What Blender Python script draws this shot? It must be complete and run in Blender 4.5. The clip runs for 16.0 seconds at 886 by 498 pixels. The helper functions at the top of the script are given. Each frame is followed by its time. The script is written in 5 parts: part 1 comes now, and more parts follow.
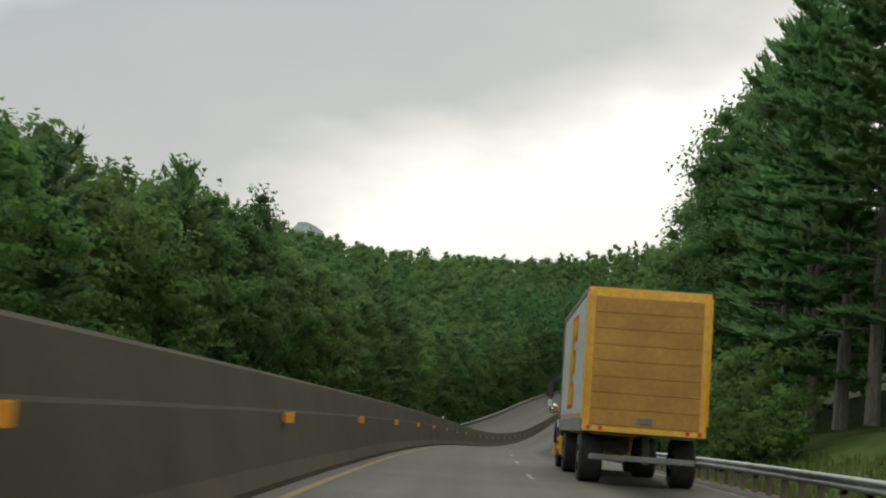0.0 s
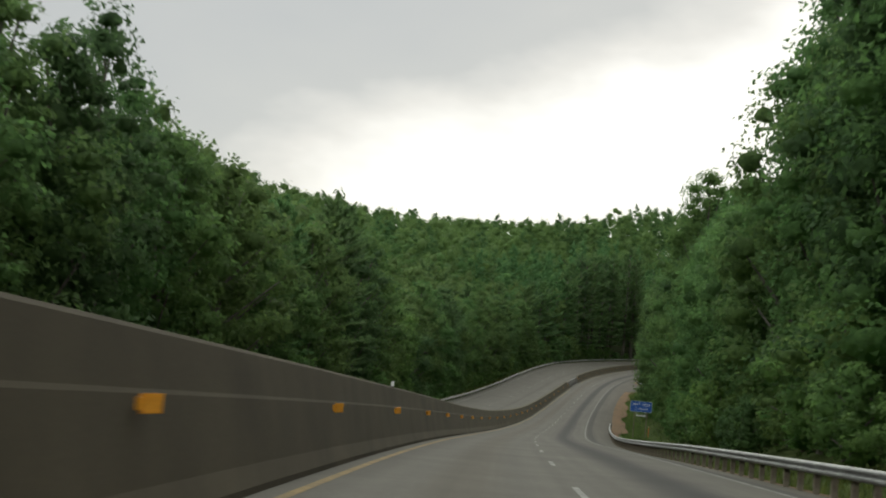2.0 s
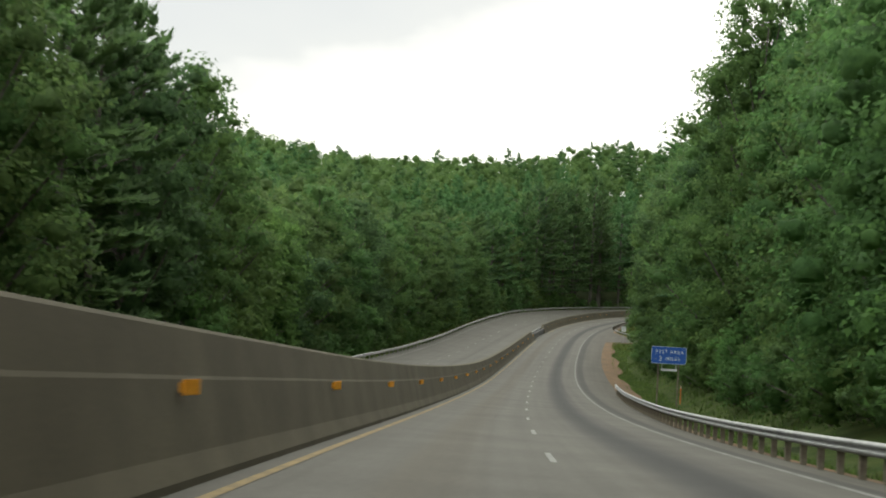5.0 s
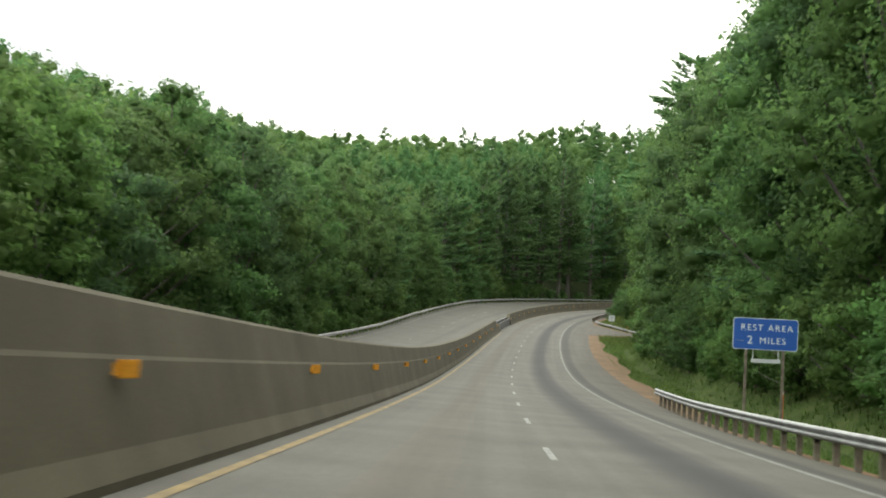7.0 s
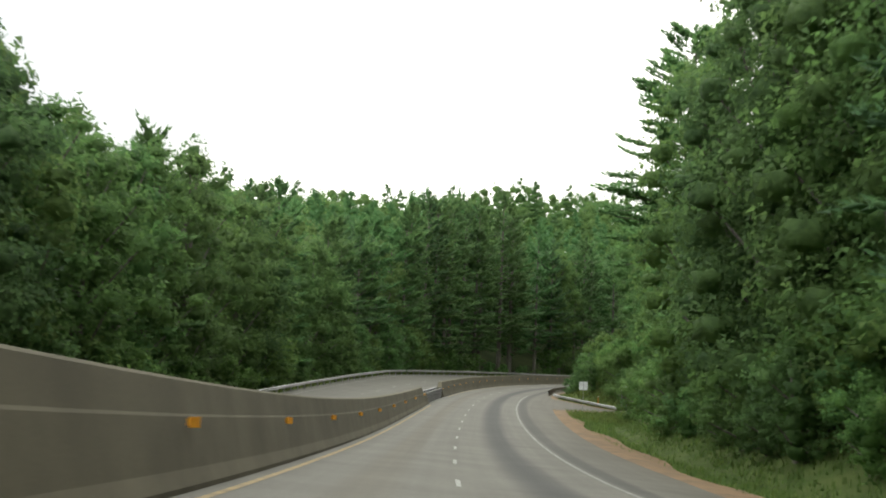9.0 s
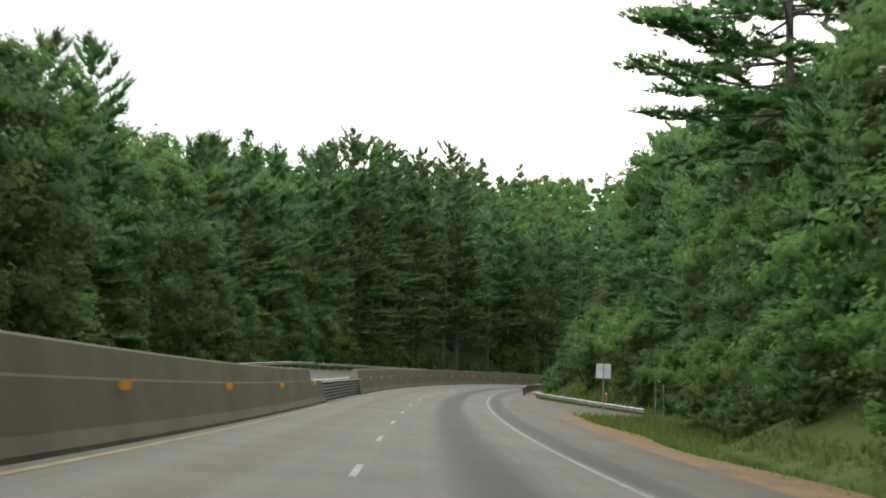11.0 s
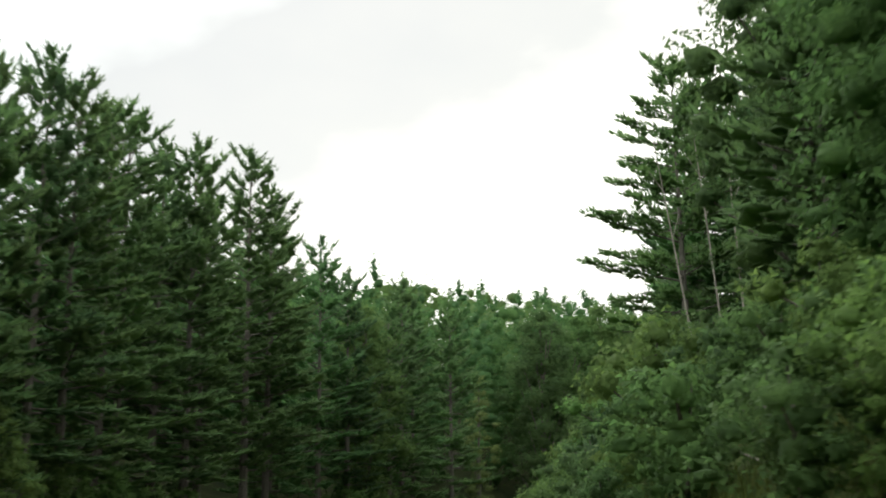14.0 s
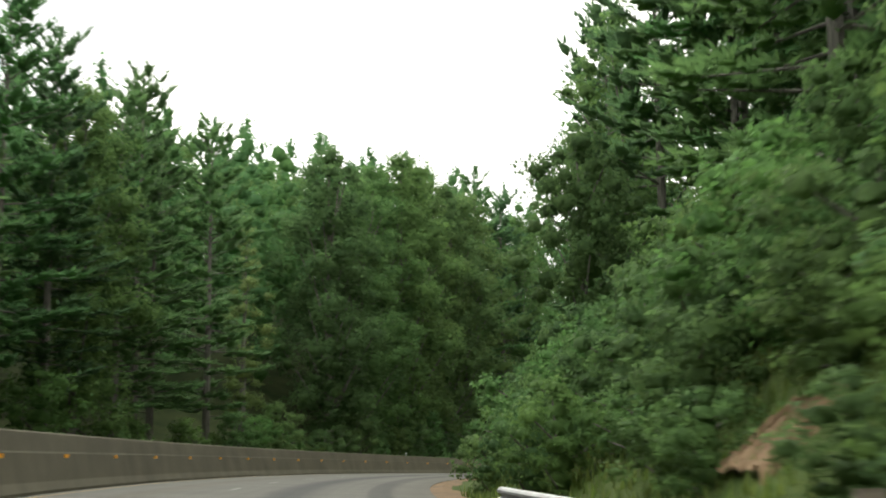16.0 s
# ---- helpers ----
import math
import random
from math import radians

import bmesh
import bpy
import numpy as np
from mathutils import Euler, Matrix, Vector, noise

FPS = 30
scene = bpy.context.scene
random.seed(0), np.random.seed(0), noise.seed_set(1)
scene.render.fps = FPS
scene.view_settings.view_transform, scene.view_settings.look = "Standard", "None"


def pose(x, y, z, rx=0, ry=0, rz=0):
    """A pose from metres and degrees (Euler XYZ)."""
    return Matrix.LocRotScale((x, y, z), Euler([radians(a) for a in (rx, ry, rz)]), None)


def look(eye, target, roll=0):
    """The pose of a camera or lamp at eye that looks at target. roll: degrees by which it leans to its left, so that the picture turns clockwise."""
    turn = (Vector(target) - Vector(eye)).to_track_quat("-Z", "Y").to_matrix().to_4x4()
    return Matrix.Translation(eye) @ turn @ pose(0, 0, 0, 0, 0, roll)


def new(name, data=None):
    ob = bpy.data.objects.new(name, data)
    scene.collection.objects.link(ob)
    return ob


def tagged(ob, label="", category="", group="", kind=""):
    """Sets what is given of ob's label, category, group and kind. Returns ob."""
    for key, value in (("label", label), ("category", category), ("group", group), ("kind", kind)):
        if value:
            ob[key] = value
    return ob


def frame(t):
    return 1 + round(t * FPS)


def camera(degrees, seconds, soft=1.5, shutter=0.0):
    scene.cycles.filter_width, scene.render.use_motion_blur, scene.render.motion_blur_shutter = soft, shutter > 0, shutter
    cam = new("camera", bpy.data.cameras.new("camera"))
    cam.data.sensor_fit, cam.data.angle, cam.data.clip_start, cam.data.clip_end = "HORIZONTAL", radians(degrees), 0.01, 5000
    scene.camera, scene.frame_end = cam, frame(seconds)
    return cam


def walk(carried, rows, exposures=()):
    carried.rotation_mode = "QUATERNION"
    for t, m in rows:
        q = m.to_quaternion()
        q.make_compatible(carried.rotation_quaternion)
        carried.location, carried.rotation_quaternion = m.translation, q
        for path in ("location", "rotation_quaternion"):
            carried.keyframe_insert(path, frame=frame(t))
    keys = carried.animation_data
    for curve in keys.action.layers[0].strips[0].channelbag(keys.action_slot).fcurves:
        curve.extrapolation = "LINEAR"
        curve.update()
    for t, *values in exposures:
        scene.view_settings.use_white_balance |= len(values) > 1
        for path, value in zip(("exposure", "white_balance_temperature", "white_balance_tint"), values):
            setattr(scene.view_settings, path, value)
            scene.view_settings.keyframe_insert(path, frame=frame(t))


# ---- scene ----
PATH = (
    (0, -0, 0, 1.12, 95.177, -4.96, 0.77),
    (0.5, 0.047, 11.589, 0.725, 95.21, -4.807, 0.468),
    (1, 0.176, 23.105, 0.304, 95.707, -4.598, 0.587),
    (1.5, 0.385, 34.547, -0.144, 95.6, -5.06, 0.528),
    (2, 0.675, 45.914, -0.617, 94.089, -5.259, 0.369),
    (2.5, 1.048, 57.3, -1.122, 93.652, -5.862, 0.207),
    (3, 1.509, 68.797, -1.661, 93.824, -6.148, 0.103),
    (3.5, 2.119, 80.402, -2.233, 93.747, -5.909, -0.201),
    (4, 2.809, 92.118, -2.834, 93.424, -5.144, -0.711),
    (4.5, 3.572, 104.015, -3.469, 93.034, -4.167, -1.309),
    (5, 4.402, 116.169, -4.134, 92.758, -3.298, -1.86),
    (5.5, 5.306, 128.576, -4.801, 92.772, -2.853, -2.216),
    (6, 6.309, 141.235, -5.468, 93.076, -2.834, -2.369),
    (6.5, 7.286, 154.038, -6.111, 93.456, -2.702, -2.889),
    (7, 8.364, 166.857, -6.692, 93.078, -3.004, -3.81),
    (7.5, 9.527, 179.693, -7.209, 93.572, -3.289, -4.704),
    (8, 10.761, 192.546, -7.658, 95.345, -3.036, -5.534),
    (8.5, 12.474, 205.585, -8.059, 96.487, -2.811, -6.249),
    (9, 14.277, 219.06, -8.4, 96.999, -2.614, -6.858),
    (9.5, 16.272, 232.959, -8.657, 97.137, -2.446, -7.431),
    (10, 18.384, 247.284, -8.798, 97.157, -2.306, -8.034),
    (10.5, 20.385, 261.863, -8.792, 97.316, -2.191, -8.732),
    (11, 22.509, 276.471, -8.645, 97.612, -2.104, -9.522),
    (11.5, 25.083, 291.064, -8.38, 98.69, -2.128, -10.604),
    (12, 27.754, 305.684, -7.998, 100.181, -1.51, -11.901),
    (12.5, 30.463, 320.258, -7.522, 101.822, -1.403, -13.18),
    (13, 33.292, 334.696, -6.972, 102.366, -1.489, -14.364),
    (13.5, 35.671, 349.086, -6.369, 102.839, 0.04, -15.05),
    (14, 38.297, 363.313, -5.729, 104.765, 0.631, -17.163),
    (14.5, 41.092, 377.418, -5.068, 105.07, 0.379, -20.686),
    (15, 44.268, 391.381, -4.417, 100.76, -0.323, -22.678),
    (15.5, 48.14, 405.098, -3.787, 100.539, -0.411, -25.341),
    (16, 52.468, 418.608, -3.176, 101.053, 0.633, -29.058),
)
cam = camera(36.91, 16.0, soft=1.9, shutter=0.3)
walk(cam, [(t, pose(*p)) for t, *p in PATH],
     exposures=((0.0, -0.32), (3.2, -0.06), (5.3, 0.42), (6.5, 0.82), (8.2, 0.8), (10.5, 0.56), (11.5, 0.74), (13.0, 0.52), (14.5, 0.38), (15.0, 0.46), (15.5, 0.62), (16.0, 0.92)))

# ---------------------------------------------------------------- sky and sun
world = bpy.data.worlds.new("sky")
scene.world = world
world.use_nodes = True
wn, wl = world.node_tree.nodes, world.node_tree.links
wn.clear()
w_out, w_bg = wn.new("ShaderNodeOutputWorld"), wn.new("ShaderNodeBackground")
w_sky = wn.new("ShaderNodeTexSky")
w_sky.sky_type, w_sky.sun_disc = "NISHITA", False
w_sky.sun_elevation, w_sky.sun_rotation = radians(38), radians(8)
w_co, w_sep = wn.new("ShaderNodeTexCoord"), wn.new("ShaderNodeSeparateXYZ")
w_map = wn.new("ShaderNodeMapping")
w_map.inputs["Scale"].default_value = (3.0, 2.0, 6.0)
w_noise = wn.new("ShaderNodeTexNoise")
w_noise.inputs["Scale"].default_value, w_noise.inputs["Detail"].default_value = 1.15, 5.0
w_noise.inputs["Roughness"].default_value = 0.5
w_mul, w_add = wn.new("ShaderNodeMath"), wn.new("ShaderNodeMath")
w_mul.operation, w_mul.inputs[1].default_value = "MULTIPLY", 0.34
w_add.operation = "ADD"
w_ramp = wn.new("ShaderNodeValToRGB")
cr = w_ramp.color_ramp
cr.elements[0].position, cr.elements[0].color = 0.0, (1.0, 0.98, 0.92, 1)
cr.elements[1].position, cr.elements[1].color = 1.0, (2.22, 2.36, 2.2, 1)
for at, col in ((0.31, (1.5, 1.47, 1.36)), (0.37, (0.98, 0.96, 0.88)), (0.42, (0.70, 0.71, 0.67)), (0.52, (0.63, 0.65, 0.635)), (0.60, (1.0, 1.05, 1.0)), (0.72, (1.7, 1.79, 1.68))):
    el = cr.elements.new(at)
    el.color = (*col, 1)
w_dim, w_mix = wn.new("ShaderNodeMix"), wn.new("ShaderNodeMix")
w_dim.data_type = w_mix.data_type = "RGBA"
w_dim.blend_type = "MULTIPLY"
w_dim.inputs["Factor"].default_value = 1.0
w_dim.inputs["B"].default_value = (0.1, 0.1, 0.1, 1)
w_mix.inputs["Factor"].default_value = 0.9
wl.new(w_co.outputs["Generated"], w_sep.inputs[0])
wl.new(w_co.outputs["Generated"], w_map.inputs["Vector"])
wl.new(w_map.outputs[0], w_noise.inputs["Vector"])
wl.new(w_noise.outputs["Fac"], w_mul.inputs[0])
wl.new(w_mul.outputs[0], w_add.inputs[0])
w_side = wn.new("ShaderNodeMath")
w_side.operation, w_side.inputs[1].default_value = "MULTIPLY_ADD", -0.50
wl.new(w_sep.outputs["X"], w_side.inputs[0])
wl.new(w_sep.outputs["Z"], w_side.inputs[2])
wl.new(w_side.outputs[0], w_add.inputs[1])
wl.new(w_add.outputs[0], w_ramp.inputs[0])
wl.new(w_sky.outputs[0], w_dim.inputs["A"])
wl.new(w_dim.outputs["Result"], w_mix.inputs["A"])
wl.new(w_ramp.outputs[0], w_mix.inputs["B"])
wl.new(w_mix.outputs["Result"], w_bg.inputs[0])
wl.new(w_bg.outputs[0], w_out.inputs[0])
w_bg.inputs[1].default_value = 1.0
sun = new("sun", bpy.data.lights.new("sun", "SUN"))
sun.data.energy, sun.data.angle, sun.data.color = 1.0, radians(40), (1.0, 0.96, 0.88)
sun.matrix_world = look((0, 0, 60), (-20, -120, -40))

# ---------------------------------------------------------------- the road's line: bend, grade and crossfall every 37 m
BEND = [0.536, 0.588, 0.637, 0.634, 0.303, 0.665, 0.394, 0.16, 0.588, 0.383, 0.695, 1.707, 2.352, 2.944, 3.444, 3.64, 3.63, 3.487, 3.265, 3.007, 2.736]
GRADE = [-2.378, -3.213, -4.025, -4.869, -5.492, -5.118, -3.678, -2.136, 0.141, 2.35, 3.827, 4.544, 4.395, 3.995, 3.487, 2.884, 2.221, 1.538, 0.857, 0.185, -0.483]
FALL = [-1.15, -1.38, -0.97, 3.24, 5.24, 3.07, 3.47, 3.43, 3.28, 3.16, 3.11]
KNOTS, FKNOTS = np.arange(-40, 701, 37.0), np.arange(-40, 701, 74.0)
SG = np.arange(-80, 781, 2.0)


def summed(v):
    r = np.concatenate([[0], np.cumsum((v[1:] + v[:-1]))])
    return r - r[40]


TURN = summed(np.interp(SG, KNOTS, BEND) * 1e-3)
RX, RY, RZ = summed(np.sin(TURN)), summed(np.cos(TURN)), summed(np.interp(SG, KNOTS, GRADE) * 1e-2)
RE = np.interp(SG, FKNOTS, FALL) * 1e-2


def road_z(s, lat):
    """Height of the pavement's plane, its shoulder and the other carriageway."""
    lat = np.asarray(lat, float)
    z = np.interp(s, SG, RZ) - np.interp(s, SG, RE) * lat
    z = z - np.maximum(lat - 5.9, 0) * np.interp(s, [220, 265], [0.12, 0.03])
    other = np.interp(s, [150, 240, 330, 370, 410, 480], [-0.9, -0.6, -0.35, 0.1, 0.75, 0.6])
    return z + np.clip((-3.4 - lat) / 13.0, 0, 1.3) * other


def at(s, lat, up=0.0):
    """World points beside the road's line: metres along it, metres to its right, metres above the pavement."""
    a = np.interp(s, SG, TURN)
    return np.stack(np.broadcast_arrays(np.interp(s, SG, RX) + lat * np.cos(a), np.interp(s, SG, RY) - lat * np.sin(a), road_z(s, lat) + up), -1)


def stand(s, lat, up=0.0, turn=0.0):
    p = at(s, lat, up)
    return pose(*p, 0, 0, -math.degrees(float(np.interp(s, SG, TURN))) + turn)


def bank(s, lat):
    """Rise of the ground over the pavement's plane away from the road."""
    s, lat = np.broadcast_arrays(np.asarray(s, float), np.asarray(lat, float))
    foot = np.interp(s, [60, 200, 255, 300, 328, 340, 374, 384, 400, 430, 460, 700], [10.5, 15, 15, 12.5, 13.5, 18.5, 19.5, 14.5, 9.8, 8.9, 9.4, 10])
    steep = np.interp(s, [0, 250, 380, 430, 700], [0.55, 0.55, 0.6, 1.0, 0.8])
    r = np.maximum(lat - foot, 0)
    right = steep * np.minimum(r, 7) + steep * 0.6 * np.clip(r - 7, 0, 17) + 0.25 * np.clip(r - 24, 0, 60) + 0.03 * np.clip(r - 84, 0, 500)
    q = np.maximum(-19.0 - lat, 0)
    near = np.interp(s, [480, 540, 580, 620], [0.10, 0.2, 0.6, 1.05])
    left = near * np.minimum(q, 18) + np.clip(q - 18, 0, 80) * 0.36 + np.clip(q - 98, 0, 120) * 0.10
    verge = -0.12 * np.clip(lat - 9.0, 0, 2) - 0.25 * np.clip(-17.5 - lat, 0, 1.5)
    return right + left + verge


# ---------------------------------------------------------------- materials
def material(name, rough=0.8, metal=0.0, spec=0.3):
    m = bpy.data.materials.new(name)
    m.use_nodes = True
    b = m.node_tree.nodes["Principled BSDF"]
    b.inputs["Roughness"].default_value, b.inputs["Metallic"].default_value = rough, metal
    b.inputs["Specular IOR Level"].default_value = spec
    return m, m.node_tree.nodes, m.node_tree.links, b


def ramp(n, l, src, stops):
    r = n.new("ShaderNodeValToRGB")
    e = r.color_ramp.elements
    e[0].position, e[0].color = stops[0][0], (*stops[0][1], 1)
    e[1].position, e[1].color = stops[-1][0], (*stops[-1][1], 1)
    for p, c in stops[1:-1]:
        e.new(p).color = (*c, 1)
    l.new(src, r.inputs[0])
    return r.outputs[0]


def noise_of(n, l, scale, detail=4.0, stretch=(1, 1, 1), coords="Object"):
    c, mp, t = n.new("ShaderNodeTexCoord"), n.new("ShaderNodeMapping"), n.new("ShaderNodeTexNoise")
    mp.inputs["Scale"].default_value = stretch
    t.inputs["Scale"].default_value, t.inputs["Detail"].default_value = scale, detail
    l.new(c.outputs[coords], mp.inputs[0])
    l.new(mp.outputs[0], t.inputs["Vector"])
    return t.outputs["Fac"]


def mixed(n, l, a, b, fac=0.5, blend="MIX"):
    m = n.new("ShaderNodeMix")
    m.data_type, m.blend_type = "RGBA", blend
    for sock, v in (("Factor", fac), ("A", a), ("B", b)):
        if isinstance(v, (int, float)):
            m.inputs[sock].default_value = v
        elif isinstance(v, tuple):
            m.inputs[sock].default_value = (*v, 1)
        else:
            l.new(v, m.inputs[sock])
    return m.outputs["Result"]


def bumped(n, l, b, src, dist=0.01, strength=0.5):
    k = n.new("ShaderNodeBump")
    k.inputs["Distance"].default_value, k.inputs["Strength"].default_value = dist, strength
    l.new(src, k.inputs["Height"])
    l.new(k.outputs[0], b.inputs["Normal"])


def worn(name, dark, light, scale=4.0, rough=0.8, metal=0.0, spec=0.3, stretch=(1, 1, 1), fine=40.0, bump=0.004):
    """A surface mottled at two scales between two colours."""
    m, n, l, b = material(name, rough, metal, spec)
    big = ramp(n, l, noise_of(n, l, scale, 5, stretch), ((0.3, dark), (0.7, light)))
    small = noise_of(n, l, fine, 3)
    col = mixed(n, l, big, ramp(n, l, small, ((0.3, (0.72, 0.72, 0.72)), (0.7, (1.15, 1.15, 1.15)))), 0.6, "MULTIPLY")
    l.new(col, b.inputs["Base Color"])
    bumped(n, l, b, small, bump)
    return m


def foliage(name, dark, light, trans=0.58):
    m, n, l, b = material(name, 0.75, 0, 0.15)
    geo, obj = n.new("ShaderNodeNewGeometry"), n.new("ShaderNodeObjectInfo")
    leaf = ramp(n, l, geo.outputs["Random Per Island"], ((0.0, dark), (1.0, light)))
    tree = ramp(n, l, obj.outputs["Random"], ((0.0, (0.72, 0.76, 0.80)), (0.35, (1.05, 0.95, 0.8)), (0.7, (0.9, 1.05, 0.9)), (1.0, (1.12, 1.06, 0.85))))
    big = ramp(n, l, noise_of(n, l, 0.45, 3), ((0.3, (0.76, 0.80, 0.82)), (0.7, (1.18, 1.14, 1.02))))
    fine = noise_of(n, l, 3.2, 5)
    col = mixed(n, l, mixed(n, l, leaf, tree, 1.0, "MULTIPLY"), big, 0.8, "MULTIPLY")
    col = mixed(n, l, col, ramp(n, l, fine, ((0.34, (0.72, 0.74, 0.76)), (0.66, (1.22, 1.20, 1.14)))), 0.75, "MULTIPLY")
    bumped(n, l, b, fine, 0.30, 0.5)
    l.new(col, b.inputs["Base Color"])
    tr, mx, out = n.new("ShaderNodeBsdfTranslucent"), n.new("ShaderNodeMixShader"), n["Material Output"]
    l.new(col, tr.inputs[0])
    mx.inputs[0].default_value = trans
    l.new(b.outputs[0], mx.inputs[1])
    l.new(tr.outputs[0], mx.inputs[2])
    l.new(mx.outputs[0], out.inputs[0])
    return m


LEAF = foliage("broad_leaves", (0.092, 0.163, 0.066), (0.121, 0.208, 0.080))
LEAF_BRIGHT = foliage("young_leaves", (0.102, 0.182, 0.062), (0.135, 0.230, 0.080))
NEEDLE = foliage("pine_needles", (0.087, 0.162, 0.073), (0.116, 0.208, 0.090))
VINE = foliage("pale_leaves", (0.135, 0.188, 0.082), (0.178, 0.236, 0.102))
GRASS = foliage("grass", (0.058, 0.098, 0.026), (0.118, 0.146, 0.048))
BARK = worn("bark", (0.070, 0.064, 0.054), (0.17, 0.155, 0.13), 3.0, 0.95, stretch=(4, 4, 0.6), fine=14, bump=0.02)
PALE_BARK = worn("dead_bark", (0.16, 0.14, 0.12), (0.32, 0.29, 0.25), 3.0, 0.95, stretch=(4, 4, 0.6), fine=14)
EARTH = worn("forest_floor", (0.016, 0.024, 0.009), (0.042, 0.050, 0.020), 0.25, 0.95, spec=0.04, fine=3.0, bump=0.03)
TURF = worn("verge_turf", (0.032, 0.052, 0.014), (0.068, 0.084, 0.028), 0.5, 0.95, spec=0.04, fine=6.0, bump=0.03)
CLAY = worn("red_clay", (0.074, 0.047, 0.023), (0.150, 0.084, 0.036), 0.7, 0.95, fine=8.0, bump=0.02)
CLIFF = worn("clay_cut", (0.12, 0.075, 0.042), (0.28, 0.18, 0.105), 0.8, 0.95, fine=5.0, bump=0.04)
STEEL = worn("galvanised_steel", (0.17, 0.17, 0.165), (0.30, 0.30, 0.29), 2.0, 0.55, 0.5, 0.4, fine=30, bump=0.001)
DULL_STEEL = worn("dull_dark_steel", (0.065, 0.063, 0.058), (0.13, 0.125, 0.115), 2.0, 0.7, 0.2, 0.3, fine=30, bump=0.001)
POST_WOOD = worn("weathered_post", (0.10, 0.08, 0.06), (0.20, 0.17, 0.13), 3.0, 0.9, fine=20)
AMBER = worn("amber_reflector", (0.62, 0.25, 0.02), (0.80, 0.36, 0.04), 6.0, 0.35, fine=60, bump=0.001)
SIGN_BLUE = worn("sign_blue", (0.014, 0.072, 0.29), (0.020, 0.092, 0.35), 1.0, 0.5, fine=20, bump=0.001)
SIGN_WHITE = worn("sign_white", (0.62, 0.63, 0.62), (0.75, 0.76, 0.75), 2.0, 0.5, fine=30, bump=0.001)
BARE_ALU = worn("bare_aluminium", (0.42, 0.43, 0.43), (0.58, 0.59, 0.59), 2.0, 0.55, 0.35, fine=20, bump=0.001)
PAINT_WHITE = worn("line_white", (0.11, 0.108, 0.10), (0.22, 0.22, 0.20), 3.0, 0.8, fine=12)
PAINT_WORN = worn("worn_white_line", (0.085, 0.082, 0.074), (0.155, 0.152, 0.14), 1.2, 0.8, fine=12)
PAINT_YELLOW = worn("line_yellow", (0.12, 0.085, 0.035), (0.22, 0.15, 0.05), 2.0, 0.8, fine=12)
# pale blue-grey base colour stands in for the haze of the air
PAINTED_HAZE = worn("haze_tinted_ridge", (0.20, 0.235, 0.23), (0.26, 0.295, 0.285), 0.01, 1.0, fine=0.05, bump=0.0)


def pavement_material():
    m, n, l, b = material("worn_concrete_pavement", 0.85, 0, 0.25)
    uv = n.new("ShaderNodeUVMap")
    sep = n.new("ShaderNodeSeparateXYZ")
    l.new(uv.outputs[0], sep.inputs[0])
    fine, blot = noise_of(n, l, 9.0, 5), noise_of(n, l, 0.35, 4)
    streak = n.new("ShaderNodeTexNoise")
    mp = n.new("ShaderNodeMapping")
    mp.inputs["Scale"].default_value = (2.2, 0.02, 1)
    l.new(uv.outputs[0], mp.inputs[0])
    l.new(mp.outputs[0], streak.inputs["Vector"])
    streak.inputs["Scale"].default_value = 1.0
    base = ramp(n, l, blot, ((0.3, (0.058, 0.053, 0.043)), (0.7, (0.080, 0.074, 0.061))))
    base = mixed(n, l, base, ramp(n, l, fine, ((0.3, (0.8, 0.8, 0.8)), (0.7, (1.12, 1.12, 1.12)))), 0.7, "MULTIPLY")
    base = mixed(n, l, base, ramp(n, l, streak.outputs["Fac"], ((0.35, (0.84, 0.84, 0.83)), (0.65, (1.1, 1.1, 1.1)))), 0.7, "MULTIPLY")
    # dark wheel tracks and joints along the lanes: places across the road, as shares of 40 m
    wob, add = n.new("ShaderNodeMath"), n.new("ShaderNodeMath")
    wob.operation, wob.inputs[1].default_value = "MULTIPLY", 0.35
    add.operation = "ADD"
    l.new(streak.outputs["Fac"], wob.inputs[0])
    l.new(wob.outputs[0], add.inputs[0])
    l.new(sep.outputs["X"], add.inputs[1])
    sh = n.new("ShaderNodeMath")
    sh.operation, sh.inputs[1].default_value = "MULTIPLY_ADD", 1 / 40.0
    sh.inputs[2].default_value = 0.5 - 0.175 / 40
    l.new(add.outputs[0], sh.inputs[0])

    def u(lat):
        return 0.5 + lat / 40.0
    one = (1, 1, 1)
    tracks = ramp(n, l, sh.outputs[0], ((u(-20), one), (u(-8.4), one), (u(-7.9), (0.72, 0.72, 0.7)), (u(-7.3), one), (u(-1.0), one), (u(-0.55), (0.82, 0.77, 0.68)), (u(0.0), (0.86, 0.82, 0.75)), (u(0.45), one),
                                        (u(2.05), one), (u(2.12), (0.86, 0.86, 0.86)), (u(2.2), one), (u(2.6), (0.97, 0.97, 0.97)), (u(3.05), (0.42, 0.43, 0.45)), (u(3.4), (0.25, 0.26, 0.28)), (u(3.8), (0.34, 0.35, 0.37)), (u(4.3), (0.90, 0.90, 0.90)), (u(4.7), one), (u(5.68), one), (u(5.8), (0.42, 0.42, 0.42)),
                                        (u(6.35), (0.46, 0.46, 0.45)), (u(6.65), (0.92, 0.90, 0.86)), (u(8.6), (0.84, 0.80, 0.74)), (u(20), (0.7, 0.66, 0.6))))
    base = mixed(n, l, base, tracks, 1.0, "MULTIPLY")
    l.new(base, b.inputs["Base Color"])
    bumped(n, l, b, fine, 0.006)
    return m


